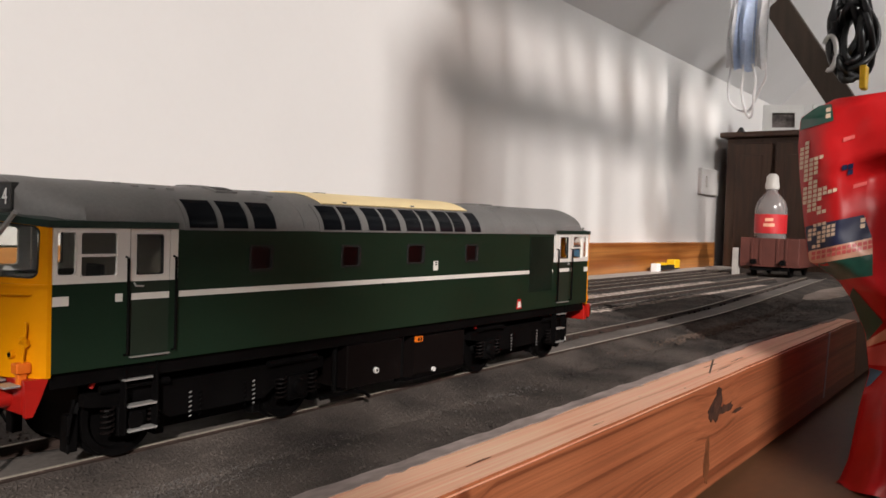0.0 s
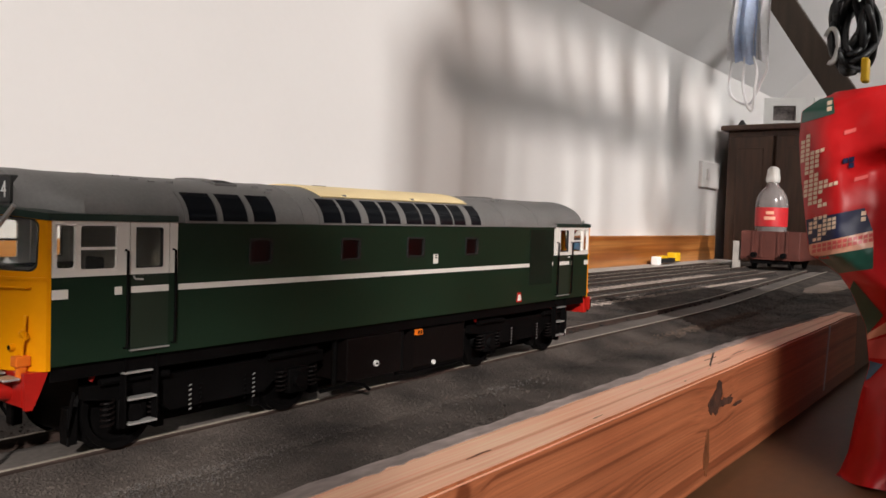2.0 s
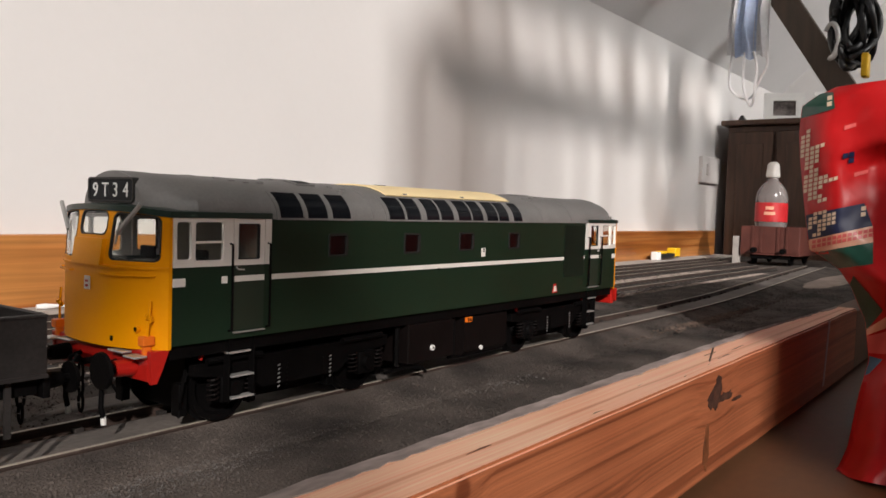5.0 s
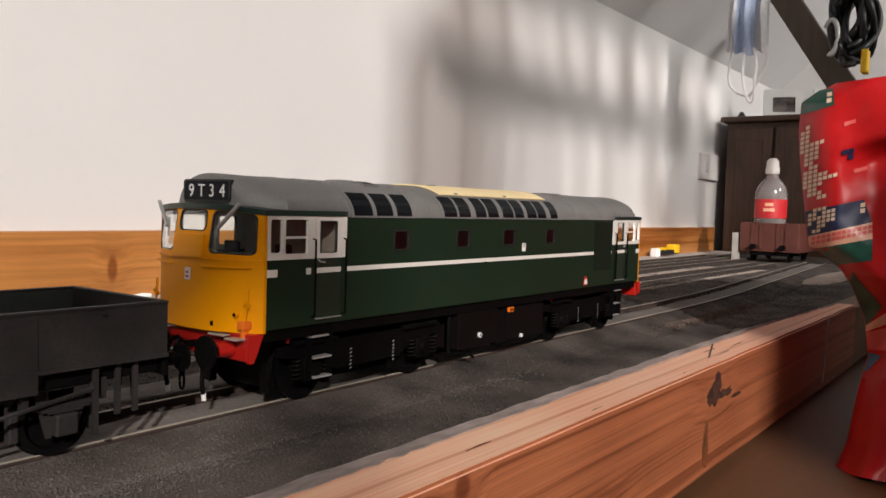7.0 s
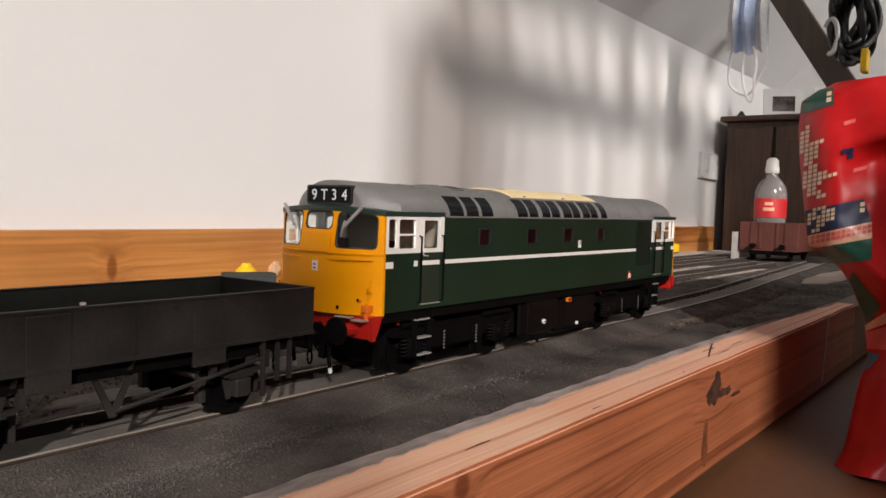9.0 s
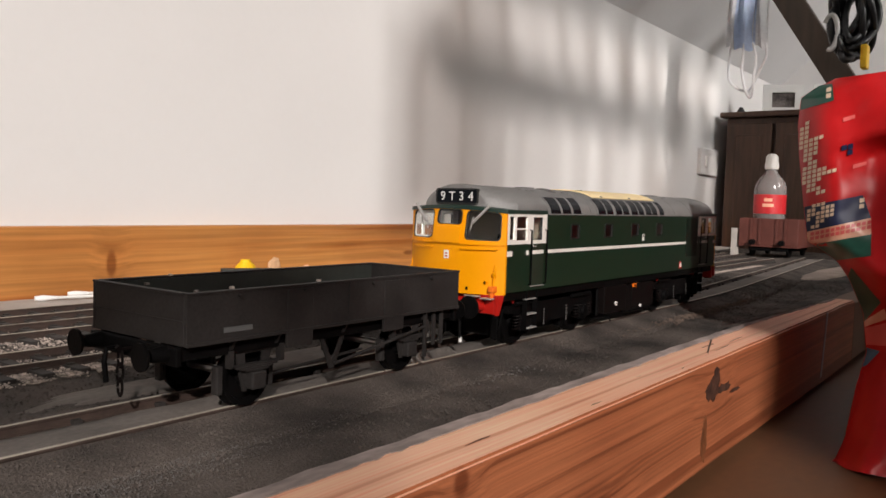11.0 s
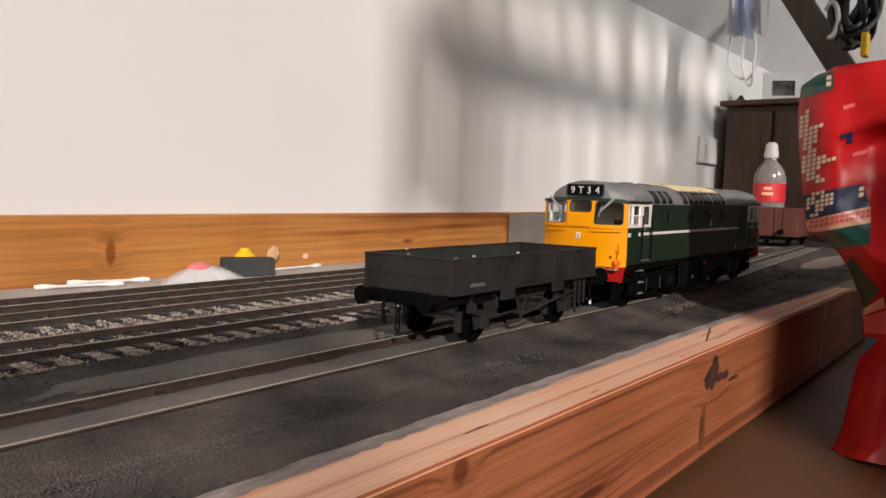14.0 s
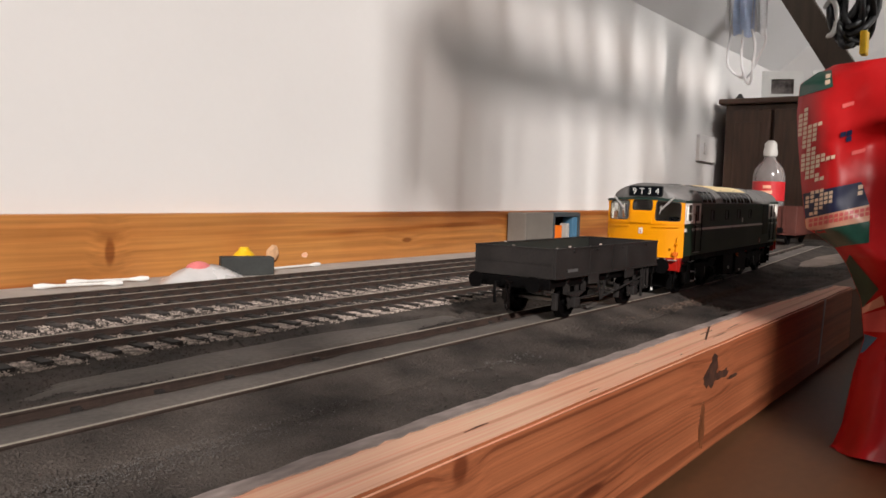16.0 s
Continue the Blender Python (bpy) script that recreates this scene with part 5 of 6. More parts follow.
    part("wagon_floor", box(fresh(), X0 + 0.002, X1 - 0.002, -WY + 0.002, WY - 0.002, ZB - 0.0004, ZB + 0.0010), WAGIN, w)
    r = random.Random(2)
    bm = fresh()
    for x, y, z in ((-0.1862, -0.0262, 0.0512), (-0.172, -0.0270, 0.0516), (-0.130, -0.0270, 0.0516), (-0.1845, 0.0050, 0.0510), (-0.1600, 0.0262, 0.0512), (-0.1886, -0.0150, 0.0385)):
        box(bm, x - 0.0007, x + 0.0007, y - 0.0006, y + 0.0006, z - 0.0005, z + 0.0003)
    part("paint_chips", bm, BALLAST, w)["kind"] = "stuff"
    wheels = []
    for wx in (-0.1585, -0.0693):
        wheels.append((loco_wheelset(w, "wheelset", wx, 0.0168, 0.0108, BLACK), wx, 0.0168, 0.0108))
    return w, wheels


LOCO, LOCO_WHEELS = locomotive()
WAG, WAG_WHEELS = wagon()


# ---- things on the bench and beyond ----
slab("bench_top", -1.2, 1.86, -0.75, 0.6, -0.095, -0.0665, BENCH, "tan wooden bench top beside the layout", "bench")
for bx in (-0.5, 0.3, 0.83, 1.5):
    for by in (0.19, 0.56):
        tagged(part("layout_support", box(fresh(), bx - 0.02, bx + 0.02, by - 0.02, by + 0.02, -0.0665, -0.0195), BENCH), "wooden block carrying the layout board", "support", group="blocks under the layout", kind="structure")


def shopping_bag():
    """Crumpled red plastic bag with printed bands of colour."""
    bag = thing("shopping_bag", "crumpled red plastic bag printed with coloured patches and dots", "bag")
    edge = [(-0.0755, 0.0975), (-0.0700, 0.0955), (-0.0556, 0.0908), (-0.0225, 0.0864), (-0.0004, 0.0818), (0.0238, 0.0850), (0.0441, 0.0940), (0.0542, 0.1010), (0.0640, 0.1150), (0.0656, 0.1192), (0.0889, 0.1228), (0.1212, 0.1272), (0.1391, 0.1288), (0.1569, 0.1280), (0.1640, 0.1180), (0.1668, 0.1085)]

    def left(z):
        return float(np.interp(z, [e[0] for e in edge], [e[1] for e in edge]))

    def surf(y, z, off=0.0):
        q = max(0.0, 1 - (left(z) - y) / 0.022)
        x = 0.55 + 0.020 * q ** 2
        if z < 0.05:
            x += 0.022 * math.sin((0.05 - z) * 25) + 0.012 * noise.noise((y * 24, z * 18, 4)) + 0.012 * abs(noise.noise((y * 45 + z * 20, z * 14, 6))) * min(1.0, (0.05 - z) / 0.02)
        x += 0.0035 * noise.noise((y * 38, z * 30, 9)) + 0.0012 * noise.noise((y * 120, z * 100, 2))
        crease = z - 0.128 - (0.100 - y) * 0.28
        if crease < 0 and y < 0.105:
            x += 0.022 * min(1, (0.105 - y) / 0.02) * max(0.0, 1 + crease / 0.08) * min(1.0, -crease / 0.012)
        k = (x - off) / 0.55 * 0.93
        return (0.55 * k, y * k, max(-0.0664, 0.0837 + (z - 0.0837) * k))
    bm = fresh()
    ny, nz = 80, 90
    zs = [-0.0755 + (0.168 + 0.0755) * j / nz for j in range(nz + 1)]
    rows = []
    for z in zs:
        yl = left(z)
        # the right end runs on unseen, to throw shade on the beam
        yr = -0.20
        tip = 0.014 * max(0.0, (z - 0.12) / 0.048)
        pts = [surf(yl + (yr - yl) * i / ny, z + tip * i / ny * 2) for i in range(ny + 1)]
        zb = max(-0.0664, z * 0.93)
        # unseen depth behind the front, added to keep light off beam and bench
        pts += [(0.62, yr * 0.97, zb), (0.78, yr * 0.7, zb), (0.80, 0.02, zb), (0.79, yl * 0.95, zb), (0.66, yl * 1.03, zb), (0.57, yl * 0.95, zb)]
        rows.append([bm.verts.new(p) for p in pts])
    n = len(rows[0])
    for a, b in zip(rows, rows[1:]):
        for k in range(n):
            bm.faces.new((a[k], a[(k + 1) % n], b[(k + 1) % n], b[k]))
    bm.faces.new(rows[0])
    part("bag_skin", bm, BAGRED, bag, smooth=60)

    def patch(name, a, b, c, d, material, off=0.0006, nu=14, nv=8):
        """A printed quad with the corners a b c d as (y, z); on the skin."""
        bm = fresh()
        g = []
        for j in range(nv + 1):
            v = j / nv
            rowv = []
            for i in range(nu + 1):
                u = i / nu
                y = (a[0] * (1 - u) + b[0] * u) * (1 - v) + (d[0] * (1 - u) + c[0] * u) * v
                z = (a[1] * (1 - u) + b[1] * u) * (1 - v) + (d[1] * (1 - u) + c[1] * u) * v
                y = min(y, left(z) - 0.0003)
                tip = 0.014 * max(0.0, (z - 0.12) / 0.048) * (left(z) - y) / (left(z) + 0.20) * 2
                rowv.append(bm.verts.new(surf(y, z + tip, off)))
            g.append(rowv)
        for j in range(nv):
            for i in range(nu):
                bm.faces.new((g[j][i], g[j][i + 1], g[j + 1][i + 1], g[j + 1][i]))
        return part(name, bm, material, bag, smooth=60)
    patch("green_patch", (0.131, 0.1485), (0.1085, 0.1535), (0.1100, 0.1645), (0.131, 0.1640), BAGGREEN)
    patch("navy_band", (0.125, 0.0705), (0.0838, 0.0822), (0.0890, 0.0960), (0.126, 0.0868), BAGNAVY)
    patch("peach_band", (0.118, 0.0635), (0.0830, 0.0722), (0.0838, 0.0822), (0.125, 0.0705), BAGPEACH)
    patch("green_band", (0.103, 0.0545), (0.0825, 0.0590), (0.0830, 0.0722), (0.118, 0.0635), BAGGREEN)
    patch("green_pocket", (0.0844, 0.0175), (0.0756, 0.0310), (0.0930, 0.0510), (0.0952, 0.0440), BAGGREEN, 0.0008)
    patch("green_pocket", (0.0875, 0.0240), (0.0820, 0.0220), (0.0935, 0.0480), (0.0955, 0.0420), BAGGREEN, 0.0010)
    patch("pale_seam", (0.0838, 0.0150), (0.0715, 0.0215), (0.0735, 0.0275), (0.0846, 0.0182), BAGPEACH, 0.0010)
    patch("pink_patch", (0.0849, 0.0040), (0.0701, 0.0050), (0.0709, 0.0195), (0.0840, 0.0140), BAGPINK, 0.0009)
    patch("blue_patch", (0.0845, -0.0108), (0.0809, -0.0081), (0.0743, 0.0012), (0.0832, 0.0028), BLUE, 0.0009)

    def dots(name, rows, y0, z0, step, tilt, material, size=0.0026, off=0.0011, shear=0.0):
        for j, line in enumerate(rows):
            for i, ch in enumerate(line):
                if ch == "#":
                    y = y0 - step * (i + shear * j)
                    z = z0 - step * j + (y0 - y) * tilt
                    if y < left(z) - 0.0012:
                        h = size / 2
                        patch(name, (y + h, z - h), (y - h, z - h + size * tilt), (y - h, z + h + size * tilt), (y + h, z + h), material, off, 1, 1)
    dots("printed_dot", [" #", "##", "##", "##", "#####", "####", "####", " ###", " ##", "  ##", "####", "######", "########", "#####", " ###", "  ###", "    ##"], 0.1262, 0.1395, 0.0029, 0.30, BAGDOT, 0.0023)
    dots("printed_dot", ["  ###", " ## ###", "#######", "## ####", "   ##", "  ##"], 0.1220, 0.0868, 0.0027, 0.28, BAGDOT, 0.0021)
    dots("printed_dot", ["############", "############"], 0.1165, 0.0705, 0.0029, 0.27, BAGPINK, 0.0022)
    patch("pink_dash", (0.1025, 0.1400), (0.0960, 0.1418), (0.0960, 0.1440), (0.1025, 0.1425), BAGPINK, 0.0009, 4, 1)
    patch("pink_dash", (0.0955, 0.1120), (0.0880, 0.1145), (0.0880, 0.1166), (0.0955, 0.1145), BAGPINK, 0.0009, 4, 1)
    dots("printed_dot", ["#", "#"], 0.1118, 0.1605, 0.0040, 0.1, BAGDOT, 0.0028)
    dots("printed_dot", ["#", "#"], 0.0893, 0.0925, 0.0036, 0.2, BAGDOT, 0.0026)
    dots("printed_dot", ["##", " #"], 0.1010, 0.1245, 0.0034, 0.2, BAGNAVY, 0.0030)


shopping_bag()


def face_mask():
    mk = thing("face_mask", "white and pale blue folded face mask hanging by its loops", "face mask")
    x = 1.0
    for name, y0, y1, dx, material, z0 in (("white_layer", 0.3205, 0.3060, 0.0, MASKW, 0.2815), ("blue_layer", 0.3095, 0.2860, -0.006, MASKB, 0.2770), ("white_layer", 0.2890, 0.2725, -0.002, MASKW, 0.2785)):
        bm = fresh()
        g = []
        for j in range(13):
            z = z0 + 0.16 * j / 12
            g.append([bm.verts.new((x + dx + 0.004 * math.sin(i * 1.1) + 0.003 * math.sin(z * 60 + i), y0 + (y1 - y0) * i / 8 + 0.002 * math.sin(z * 45), z + 0.003 * math.sin(i * 0.8) * (1 if j == 0 else 0))) for i in range(9)])
        for a, b in zip(g, g[1:]):
            for k in range(8):
                bm.faces.new((a[k], a[k + 1], b[k + 1], b[k]))
        bmesh.ops.solidify(bm, geom=bm.faces[:], thickness=0.0012)
        part(name, bm, material, mk, smooth=60)

    def loop(pts, parent):
        out = []
        for i in range(len(pts) - 1):
            p0, p1, p2, p3 = (Vector(pts[max(0, min(len(pts) - 1, i + k))]) for k in (-1, 0, 1, 2))
            for k in range(6):
                u = k / 6
                out.append(0.5 * (2 * p1 + (p2 - p0) * u + (2 * p0 - 5 * p1 + 4 * p2 - p3) * u * u + (3 * p1 - p0 - 3 * p2 + p3) * u ** 3))
        part("ear_loop", tube(fresh(), out + [Vector(pts[-1])], 0.0016, 7), MASKW, parent, smooth=60)
    loop([(x, 0.3150, 0.290), (x, 0.3175, 0.262), (x, 0.3160, 0.243), (x, 0.305, 0.2315), (x, 0.294, 0.2285), (x, 0.287, 0.236), (x, 0.2795, 0.254), (x, 0.2738, 0.268), (x, 0.2752, 0.284)], mk)
    loop([(x - 0.006, 0.2985, 0.284), (x - 0.006, 0.2995, 0.262), (x - 0.006, 0.2985, 0.244), (x - 0.006, 0.292, 0.2225), (x - 0.006, 0.2862, 0.222), (x - 0.006, 0.2853, 0.245), (x - 0.006, 0.2840, 0.265), (x - 0.006, 0.2885, 0.284)], mk)
    part("hanging_cord", tube(fresh(), [(x, 0.296, 0.43), (x, 0.296, 0.477)], 0.0012, 6), MASKW, mk)

    mk.scale = (1.4, 1.4, 1.4)
    mk.location = (0, 0, 0.0837 * (1 - 1.4))


face_mask()

# leaning brown timber that runs from the bench to the sloping ceiling
st = Vector((1.8, 0.4825, 0.576))
en = Vector((1.8, 0.0775, -0.064))
w = (en - st).normalized()
u = Vector((0, w.z, -w.y))
bm = fresh()
c = [bm.verts.new(p + u * a + Vector((b, 0, 0))) for p in (st, en) for a, b in ((-0.0248, -0.02), (0.0248, -0.02), (0.0248, 0.02), (-0.0248, 0.02))]
for f in ((0, 1, 2, 3), (7, 6, 5, 4), (0, 4, 5, 1), (1, 5, 6, 2), (2, 6, 7, 3), (3, 7, 4, 0)):
    bm.faces.new([c[i] for i in f])
bmesh.ops.bevel(bm, geom=bm.edges[:], offset=0.002, segments=2, affect="EDGES")
tagged(part("timber_strut", bm, TIMBER), "dark brown timber strut leaning across the attic", "strut", kind="structure")


def cable_coil():
    t = thing("cable_coil", "black cables coiled and hung from the ceiling", "cables")
    r = random.Random(3)
    for k in range(9):
        pts = []
        cy, cz, ry, rz = 0.212 + r.uniform(-0.012, 0.012), 0.345 + r.uniform(-0.015, 0.02), r.uniform(0.010, 0.022), r.uniform(0.03, 0.055)
        for a in np.linspace(0, math.tau, 26):
            pts.append((1.16 + 0.02 * math.sin(a * 2 + k), cy + ry * math.cos(a), cz + rz * math.sin(a)))
        part("cable_loop", tube(fresh(), pts, 0.0042, 7), PLASTICK, t, smooth=60)
    pts = [(1.14, 0.2335 + 0.008 * math.cos(a), 0.318 + 0.022 * math.sin(a)) for a in np.linspace(0.6, math.tau * 0.8, 20)]
    part("grey_ring", tube(fresh(), pts, 0.0035, 8), ALU, t, smooth=60)
    part("plug", box(fresh(), 1.13, 1.15, 0.188, 0.196, 0.268, 0.298, 0.002), BRIGHTY, t, "yellow plug")
    part("hook", tube(fresh(), [(1.16, 0.212, 0.395), (1.16, 0.212, 0.45), (1.16, 0.212, 0.553)], 0.002, 6), STEEL, t)

    t.scale = (1.4, 1.4, 1.4)
    t.location = (0, 0, 0.0837 * (1 - 1.4))


cable_coil()


def cabinet():
    c = thing("cabinet", "dark brown wooden cabinet against the end of the room", "cabinet")
    x0 = 1.885
    part("body", box(fresh(), x0, 2.39, -0.25, 0.5955, -0.85, 0.296, 0.003), CABWOOD, c)
    part("top", box(fresh(), x0 - 0.018, 2.395, -0.27, 0.6080, 0.2962, 0.3085, 0.003), CABWOOD, c)
    for y0, y1 in ((0.492, 0.590), (0.20, 0.484), (-0.24, 0.192)):
        d = part("door", box(fresh(), x0 - 0.012, x0 - 0.001, y0, y1, -0.80, 0.282, 0.002), CABWOOD, c)
        part("door_panel", box(fresh(), x0 - 0.015, x0 - 0.0115, y0 + 0.02, y1 - 0.02, -0.75, 0.255, 0.002), CABWOOD, d)
    return c


cabinet()


def photo_frame(x, y0, y1, z1, rz, label):
    f = thing("photo_frame", label, "photo frame", group="frames on the cabinet", at=(x, (y0 + y1) / 2, 0.3085))
    f.rotation_euler = (0, radians(8), radians(rz))
    hw, h = (y1 - y0) / 2, z1 - 0.3085
    part("frame_border", ring(fresh(), [(hw, 0), (hw, h), (-hw, h), (-hw, 0)], [(hw * 0.56, h * 0.24), (hw * 0.56, h * 0.74), (-hw * 0.56, h * 0.74), (-hw * 0.56, h * 0.24)], lambda u, v, d: (d, u, v), -0.006, 0.006), PLASTICW, f)
    part("print", box(fresh(), -0.001, 0.003, -hw * 0.7, hw * 0.7, h * 0.2, h * 0.8), PHOTO, f)
    part("stand", box(fresh(), 0.006, 0.03, -0.006, 0.006, 0.0, h * 0.5), CABWOOD, f)


photo_frame(1.97, 0.452, 0.540, 0.379, 22, "white photo frame standing on the cabinet")
photo_frame(2.08, 0.405, 0.455, 0.392, 24, "small white photo frame standing on the cabinet")
orn = thing("ornament", "small dark ornament on the cabinet", "ornament", at=(1.95, 0.585, 0.3085))
part("ornament_body", lathe(fresh(), [(0.008, 0), (0.012, 0.006), (0.007, 0.014), (0.003, 0.02)], (0, 0, 0), 14), PLASTICK, orn, smooth=50)


def bottle(x, y, z):
    b = thing("drinks_bottle", "clear plastic bottle with a red label and pale cap", "bottle", at=(x, y, z))
    part("bottle_body", lathe(fresh(), [(0.024, 0), (0.0285, 0.006), (0.0285, 0.060), (0.0290, 0.064), (0.0290, 0.097), (0.0287, 0.106), (0.0255, 0.118), (0.0185, 0.128), (0.0115, 0.135), (0.0105, 0.142)], (0, 0, 0), 30), BOTTLE, b, smooth=50)
    part("bottle_label", lathe(fresh(), [(0.0287, 0.058), (0.0293, 0.0585), (0.0293, 0.0940), (0.0287, 0.0945)], (0, 0, 0), 30), REDLABEL, b, smooth=40)
    for zz, a in ((0.084, 0.25), (0.074, 0.34)):
        bm = fresh()
        g = [[bm.verts.new((0.0297 * math.cos(q), 0.0297 * math.sin(q), zz + d)) for q in np.linspace(math.pi + 0.15 - a, math.pi + 0.15 + a, 8)] for d in (-0.003, 0.003)]
        for k in range(7):
            bm.faces.new((g[0][k], g[0][k + 1], g[1][k + 1], g[1][k]))
        part("label_bar", bm, BAGPEACH, b)
    part("cap", lathe(fresh(), [(0.0115, 0.1425), (0.0128, 0.145), (0.0128, 0.152), (0.0112, 0.158), (0.0112, 0.166), (0.006, 0.172)], (0, 0, 0), 20), PLASTICW, b, smooth=50)


def far_wagon(x, y, rz=0):
    w = thing("flat_wagon", "brown-red model wagon standing at the track's end", "model wagon", at=(x, y, 0.0))
    w.rotation_euler = (0, 0, radians(rz))
    part("wagon_floor", box(fresh(), -0.06, 0.10, -0.052, 0.052, 0.0195, 0.0225), REDWAGON, w)
    for x0, x1, y0, y1 in ((-0.06, -0.057, -0.052, 0.052), (0.097, 0.10, -0.052, 0.052), (-0.057, 0.097, -0.052, -0.049), (-0.057, 0.097, 0.049, 0.052)):
        part("wagon_side", box(fresh(), x0, x1, y0, y1, 0.0225, 0.072, 0.0008), REDWAGON, w)
    part("underframe", box(fresh(), -0.055, 0.095, -0.035, 0.035, 0.012, 0.0195), BLACK, w)
    for q in (-0.03, 0.03, -0.015, 0.015):
        part("side_post", box(fresh(), -0.0625, -0.0598, q - 0.002, q + 0.002, 0.024, 0.072), REDWAGON, w)
    for xx in (-0.035, 0.07):
        for s in (-1, 1):
            part("wheel", rod(fresh(), (xx, s * 0.030, 0.0135), (xx, s * 0.035, 0.0135), 0.0125, 20), BLACK, w)
    for s in (-1, 1):
        part("buffer", rod(fresh(), (-0.06, s * 0.026, 0.028), (-0.072, s * 0.026, 0.028), 0.005, 12), BLACK, w)


far_wagon(1.60, 0.402)
bottle(1.605, 0.4185, 0.0225)
post = thing("buffer_post", "pale wooden post beside the track's end", "post", at=(1.55, 0.4635, 0))
part("post_body", box(fresh(), -0.005, 0.005, -0.0065, 0.0065, 0, 0.052, 0.001), LAYEDGE, post)

# small things lying along the wall board
for n_, (p, q, h) in enumerate((((0.2945, 0.588), (0.352, 0.573), 0.0035), ((0.326, 0.600), (0.383, 0.585), 0.0035), ((0.500, 0.586), (0.585, 0.591), 0.0032))):
    s = thing("cotton_bud", "white cotton bud lying on the baseboard", "cotton bud", group="cotton buds")
    a, b = Vector((*p, h)), Vector((*q, h))
    part("stick", rod(fresh(), a, b, 0.0011, 8), PLASTICW, s)
    for e, d in ((a, (b - a).normalized()), (b, (a - b).normalized())):
        bm = fresh()
        rod(bm, e - d * 0.002, e + d * 0.004, 0.0017, 10, 0.0023)
        rod(bm, e + d * 0.004, e + d * 0.013, 0.0023, 10, 0.0012)
        part("cotton_tip", bm, COTTON, s, smooth=60)

bl = thing("black_block", "dark foam block lying by the wall board", "block", at=(0.478, 0.574, 0.0012))
part("block_body", box(fresh(), -0.0235, 0.0235, -0.009, 0.009, 0, 0.0165, 0.0012, pose(0, 0, 0, 0, 0, -32)), mat("dark_foam", (0.035, 0.037, 0.035), 0.85, vary=0.2), bl)
ball = thing("yellow_ball", "bright yellow plastic ball behind the block", "ball", at=(0.4885, 0.5905, 0.0012))
part("ball_body", lathe(fresh(), [(0.011 * math.sin(a), 0.011 - 0.011 * math.cos(a)) for a in np.linspace(0.05, 3.09, 14)], (0, 0, 0), 20), BRIGHTY, ball, smooth=60)
part("ball_stem", rod(fresh(), (0, 0, 0.018), (0, 0, 0.0235), 0.007, 14, 0.004), BRIGHTY, ball)
tuft = thing("foam_tuft", "pale foam tuft stuck to the wall board", "foam", at=(0.535, 0.6035, 0.0165))
bm = fresh()
bmesh.ops.create_icosphere(bm, subdivisions=3, radius=0.0075)
for v in bm.verts:
    v.co *= 1 + 0.25 * noise.noise(v.co * 260)
    v.co.y *= 0.4
part("tuft_body", bm, mat("pale_tan_foam", (0.6, 0.36, 0.2), 0.9), tuft)

fb = thing("plastic_pouch", "clear plastic pouch holding a pink thing", "pouch", at=(0.425, 0.566, 0.0012))
bm = fresh()
g = []
for j in range(11):
    g.append([])
    for i in range(21):
        u, v = i / 10 - 1, j / 5 - 1
        h = 0.0125 * max(0, 1 - u * u) ** 1.2 * max(0, 1 - v * v) ** 0.7
        g[-1].append(bm.verts.new((u * 0.036 + 0.012 * v, v * 0.017 - 0.008 * u, 0.0006 + h * (1 + 0.25 * noise.noise((u * 4, v * 4, 1))))))
for j in range(10):
    for i in range(20):
        bm.faces.new((g[j][i], g[j][i + 1], g[j + 1][i + 1], g[j + 1][i]))
p = part("film", bm, FILM, fb, smooth=60)
bm = fresh()
bmesh.ops.create_icosphere(bm, subdivisions=3, radius=0.0092)
for v in bm.verts:
    v.co.z = max(v.co.z * 0.85 + 0.0082, 0.001)
    v.co.x = v.co.x * 1.3 - 0.005
part("pink_core", bm, mat("pink_plastic", (0.75, 0.2, 0.2), 0.5), fb, smooth=60)


def card_box():
    c = thing("card_box", "grey card box with an open end holding coloured things", "box", at=(0.966, 0.572, 0.0012))
    part("box_body", box(fresh(), 0, 0.079, 0, 0.030, 0, 0.0528, 0.001), GREYBOX, c)
    dk = fresh()
    ring(dk, [(0.164, 0.053), (0.080, 0.053), (0.080, 0.0), (0.164, 0.0)], [(0.160, 0.047), (0.084, 0.047), (0.084, 0.004), (0.160, 0.004)], lambda u, v, d: (u, d, v), 0.0, 0.03)
    part("box_tray", dk, mat("slate_card", (0.05, 0.06, 0.065), 0.6), c)
    part("tray_back", box(fresh(), 0.080, 0.164, 0.0302, 0.0318, 0, 0.053), PLASTICK, c)
    part("orange_pack", box(fresh(), 0.085, 0.108, 0.001, 0.018, 0.004, 0.034, 0.001), ORANGE, c)
    part("white_pack", box(fresh(), 0.132, 0.141, 0.006, 0.018, 0.004, 0.036, 0.001), LAYEDGE, c)
    part("blue_pack", box(fresh(), 0.144, 0.159, 0.002, 0.02, 0.004, 0.046, 0.001), BLUE, c)


card_box()
yw = thing("yellow_wagon", "small yellow and black model standing by the wall", "model vehicle", at=(1.50, 0.585, 0.0012))
part("chassis", box(fresh(), -0.03, 0.06, -0.008, 0.008, 0.003, 0.012, 0.001), PLASTICK, yw)
part("cab", box(fresh(), 0.035, 0.062, -0.009, 0.009, 0.005, 0.022, 0.002), BRIGHTY, yw)
part("jib", box(fresh(), -0.028, 0.0, -0.006, 0.006, 0.012, 0.017, 0.001), BRIGHTY, yw)
part("pale_load", box(fresh(), -0.05, -0.032, -0.007, 0.007, 0.0, 0.016, 0.002), COTTON, yw)

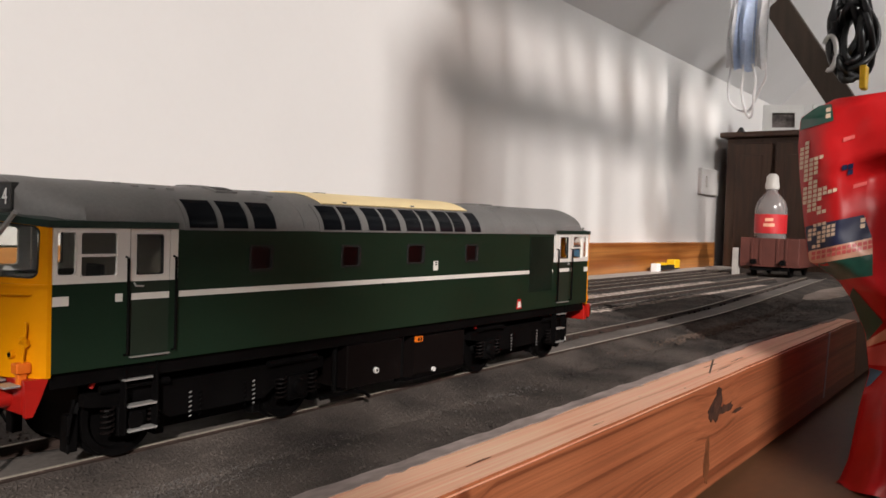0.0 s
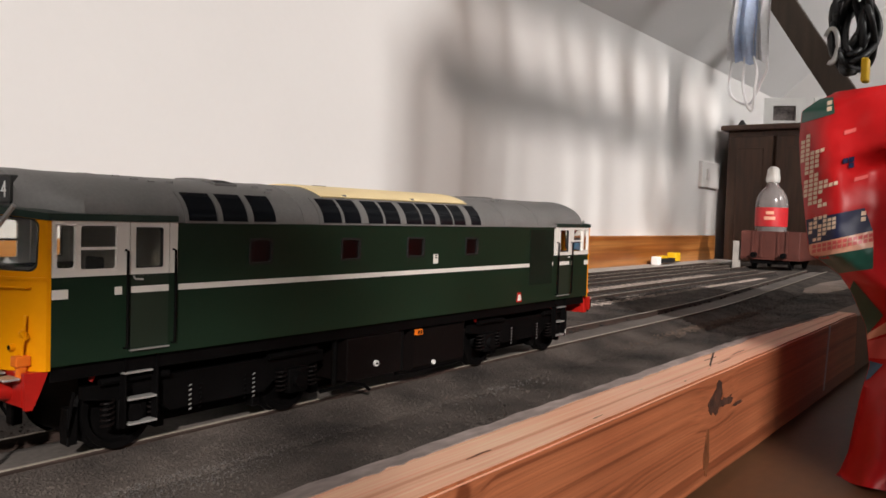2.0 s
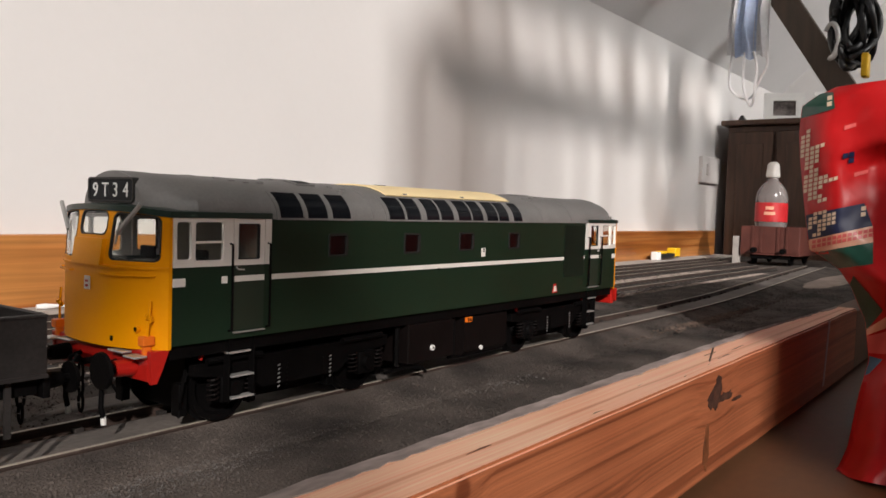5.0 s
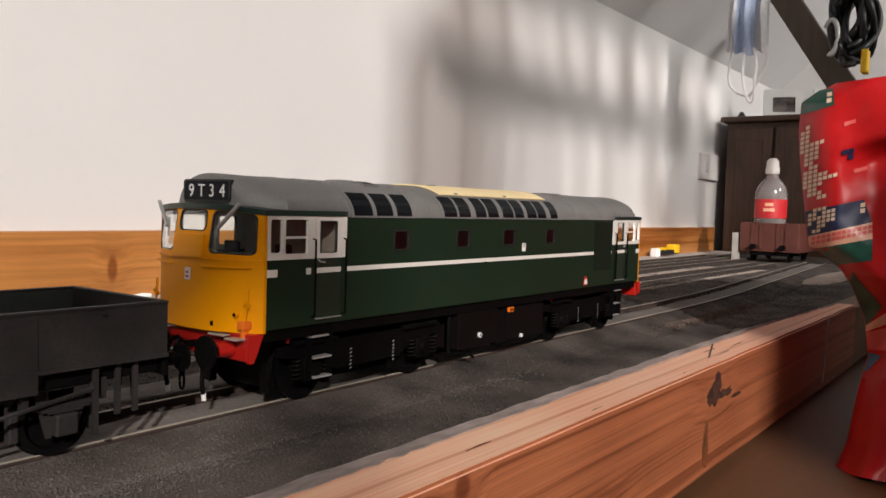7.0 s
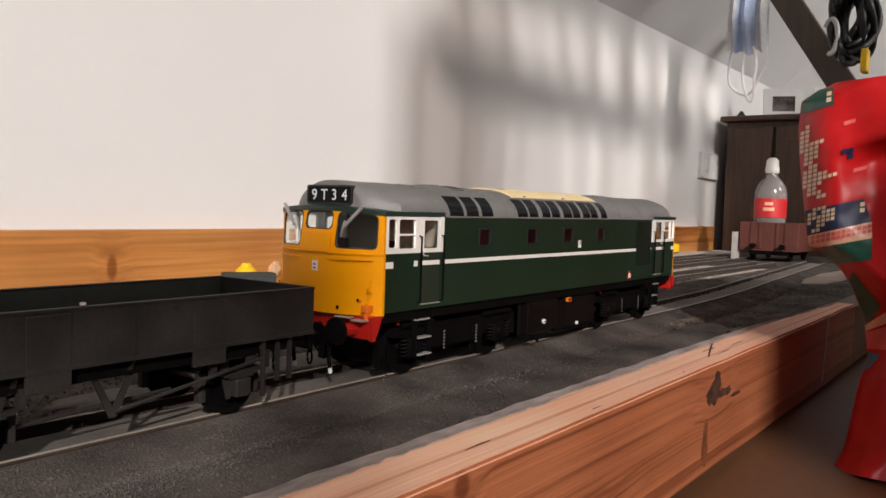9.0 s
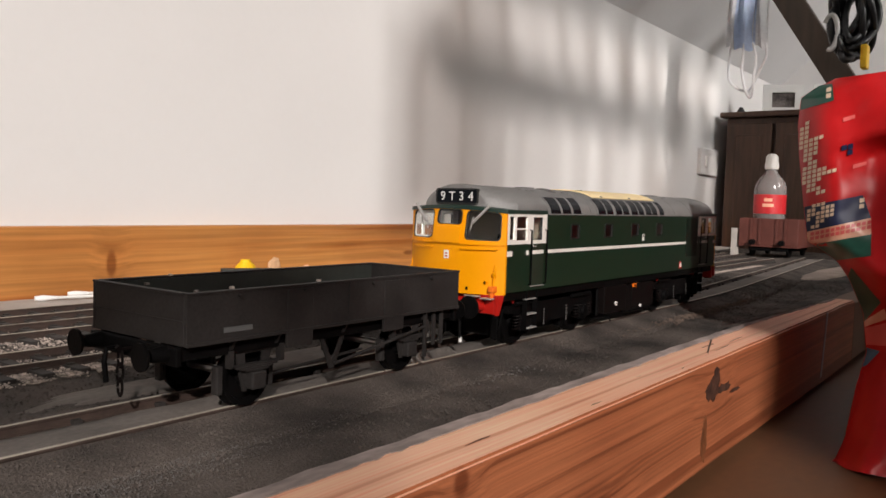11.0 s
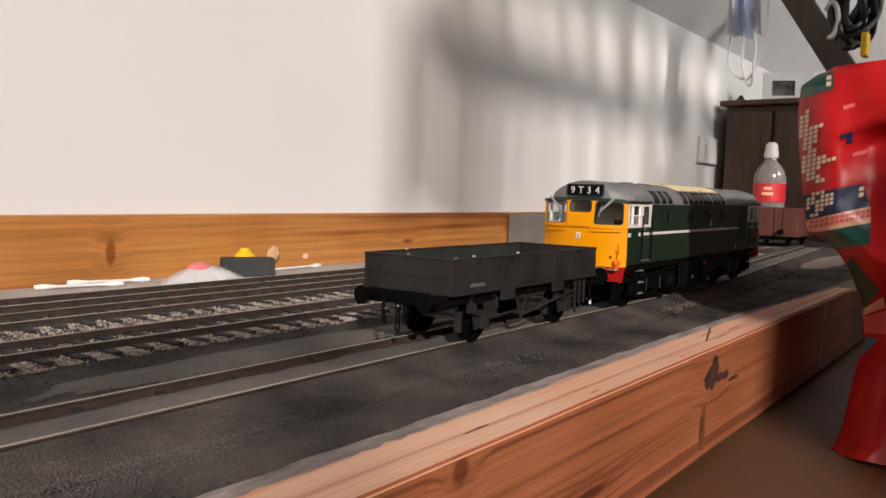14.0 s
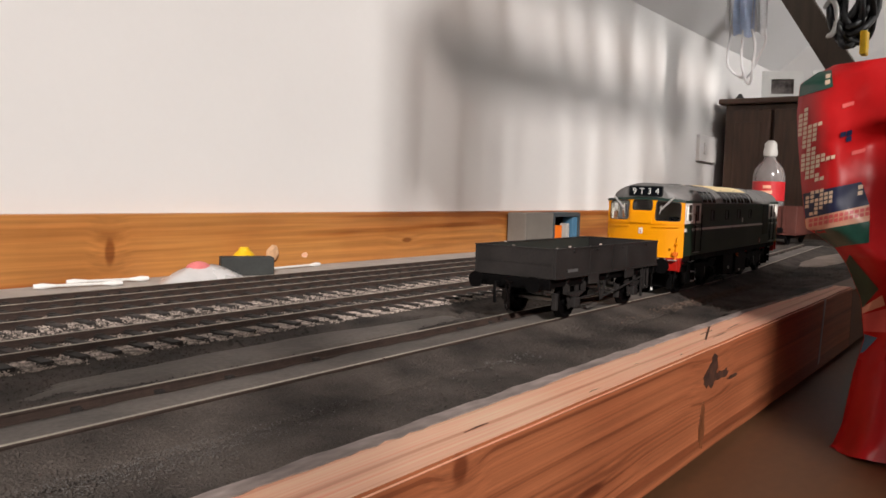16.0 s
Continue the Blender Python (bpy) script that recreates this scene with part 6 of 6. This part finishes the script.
sw = thing("wall_switch", "white wall switch plate on the long wall", "switch", kind="structure")
part("plate", box(fresh(), 1.775, 1.89, WALL_Y - 0.009, WALL_Y + 0.001, 0.163, 0.222, 0.002), WALL, sw)
part("rocker", box(fresh(), 1.80, 1.815, WALL_Y - 0.012, WALL_Y - 0.008, 0.180, 0.205, 0.001), WALL, sw)


# ---- what moves ----
RUN = [(0, 0.1133), (0.5, 0.1133), (1, 0.1132), (1.5, 0.1130), (2, 0.1129), (2.5, 0.1148), (3, 0.1203), (3.5, 0.1274), (4, 0.1353),
       (6.5, 0.178), (7, 0.1911), (7.5, 0.2057), (8, 0.2209), (8.5, 0.2373), (9, 0.2561), (11.5, 0.3772), (12, 0.4019), (12.5, 0.4271),
       (13, 0.4525), (13.5, 0.4777), (14, 0.5028), (14.5, 0.5287), (15, 0.5550), (15.5, 0.5806), (16, 0.6058)]


def run_at(t):
    """The trailing cab's place at t seconds, smooth through the rows of RUN."""
    k = max(i for i, (a, _) in enumerate(RUN) if a <= t)
    if k == len(RUN) - 1:
        return RUN[-1][1]

    def slope(i):
        i0, i1 = max(0, i - 1), min(len(RUN) - 1, i + 1)
        return (RUN[i1][1] - RUN[i0][1]) / (RUN[i1][0] - RUN[i0][0])
    (t0, a), (t1, b) = RUN[k], RUN[k + 1]
    h = t1 - t0
    u = (t - t0) / h
    return a * (1 + 2 * u) * (1 - u) ** 2 + slope(k) * h * u * (1 - u) ** 2 + b * u * u * (3 - 2 * u) + slope(k + 1) * h * u * u * (u - 1)


def motions():
    times = [0.2 * k for k in range(81)]
    for ob, back, ahead in ((LOCO, 0.0648, 0.2677), (WAG, -0.1585, -0.0693)):
        rows = []
        for t in times:
            x = run_at(t)
            a = math.atan2(bend(x + ahead) - bend(x + back), ahead - back)
            rows.append((t, pose(x, TY + bend(x + back) - back * math.sin(a), 0, 0, 0, math.degrees(a))))
        walk(ob, rows)
    for ob, x, z, r in LOCO_WHEELS + WAG_WHEELS:
        walk(ob, [(t, pose(x, 0, z, 0, math.degrees((run_at(t) - RUN[0][1]) / r), 0)) for t in times])


motions()
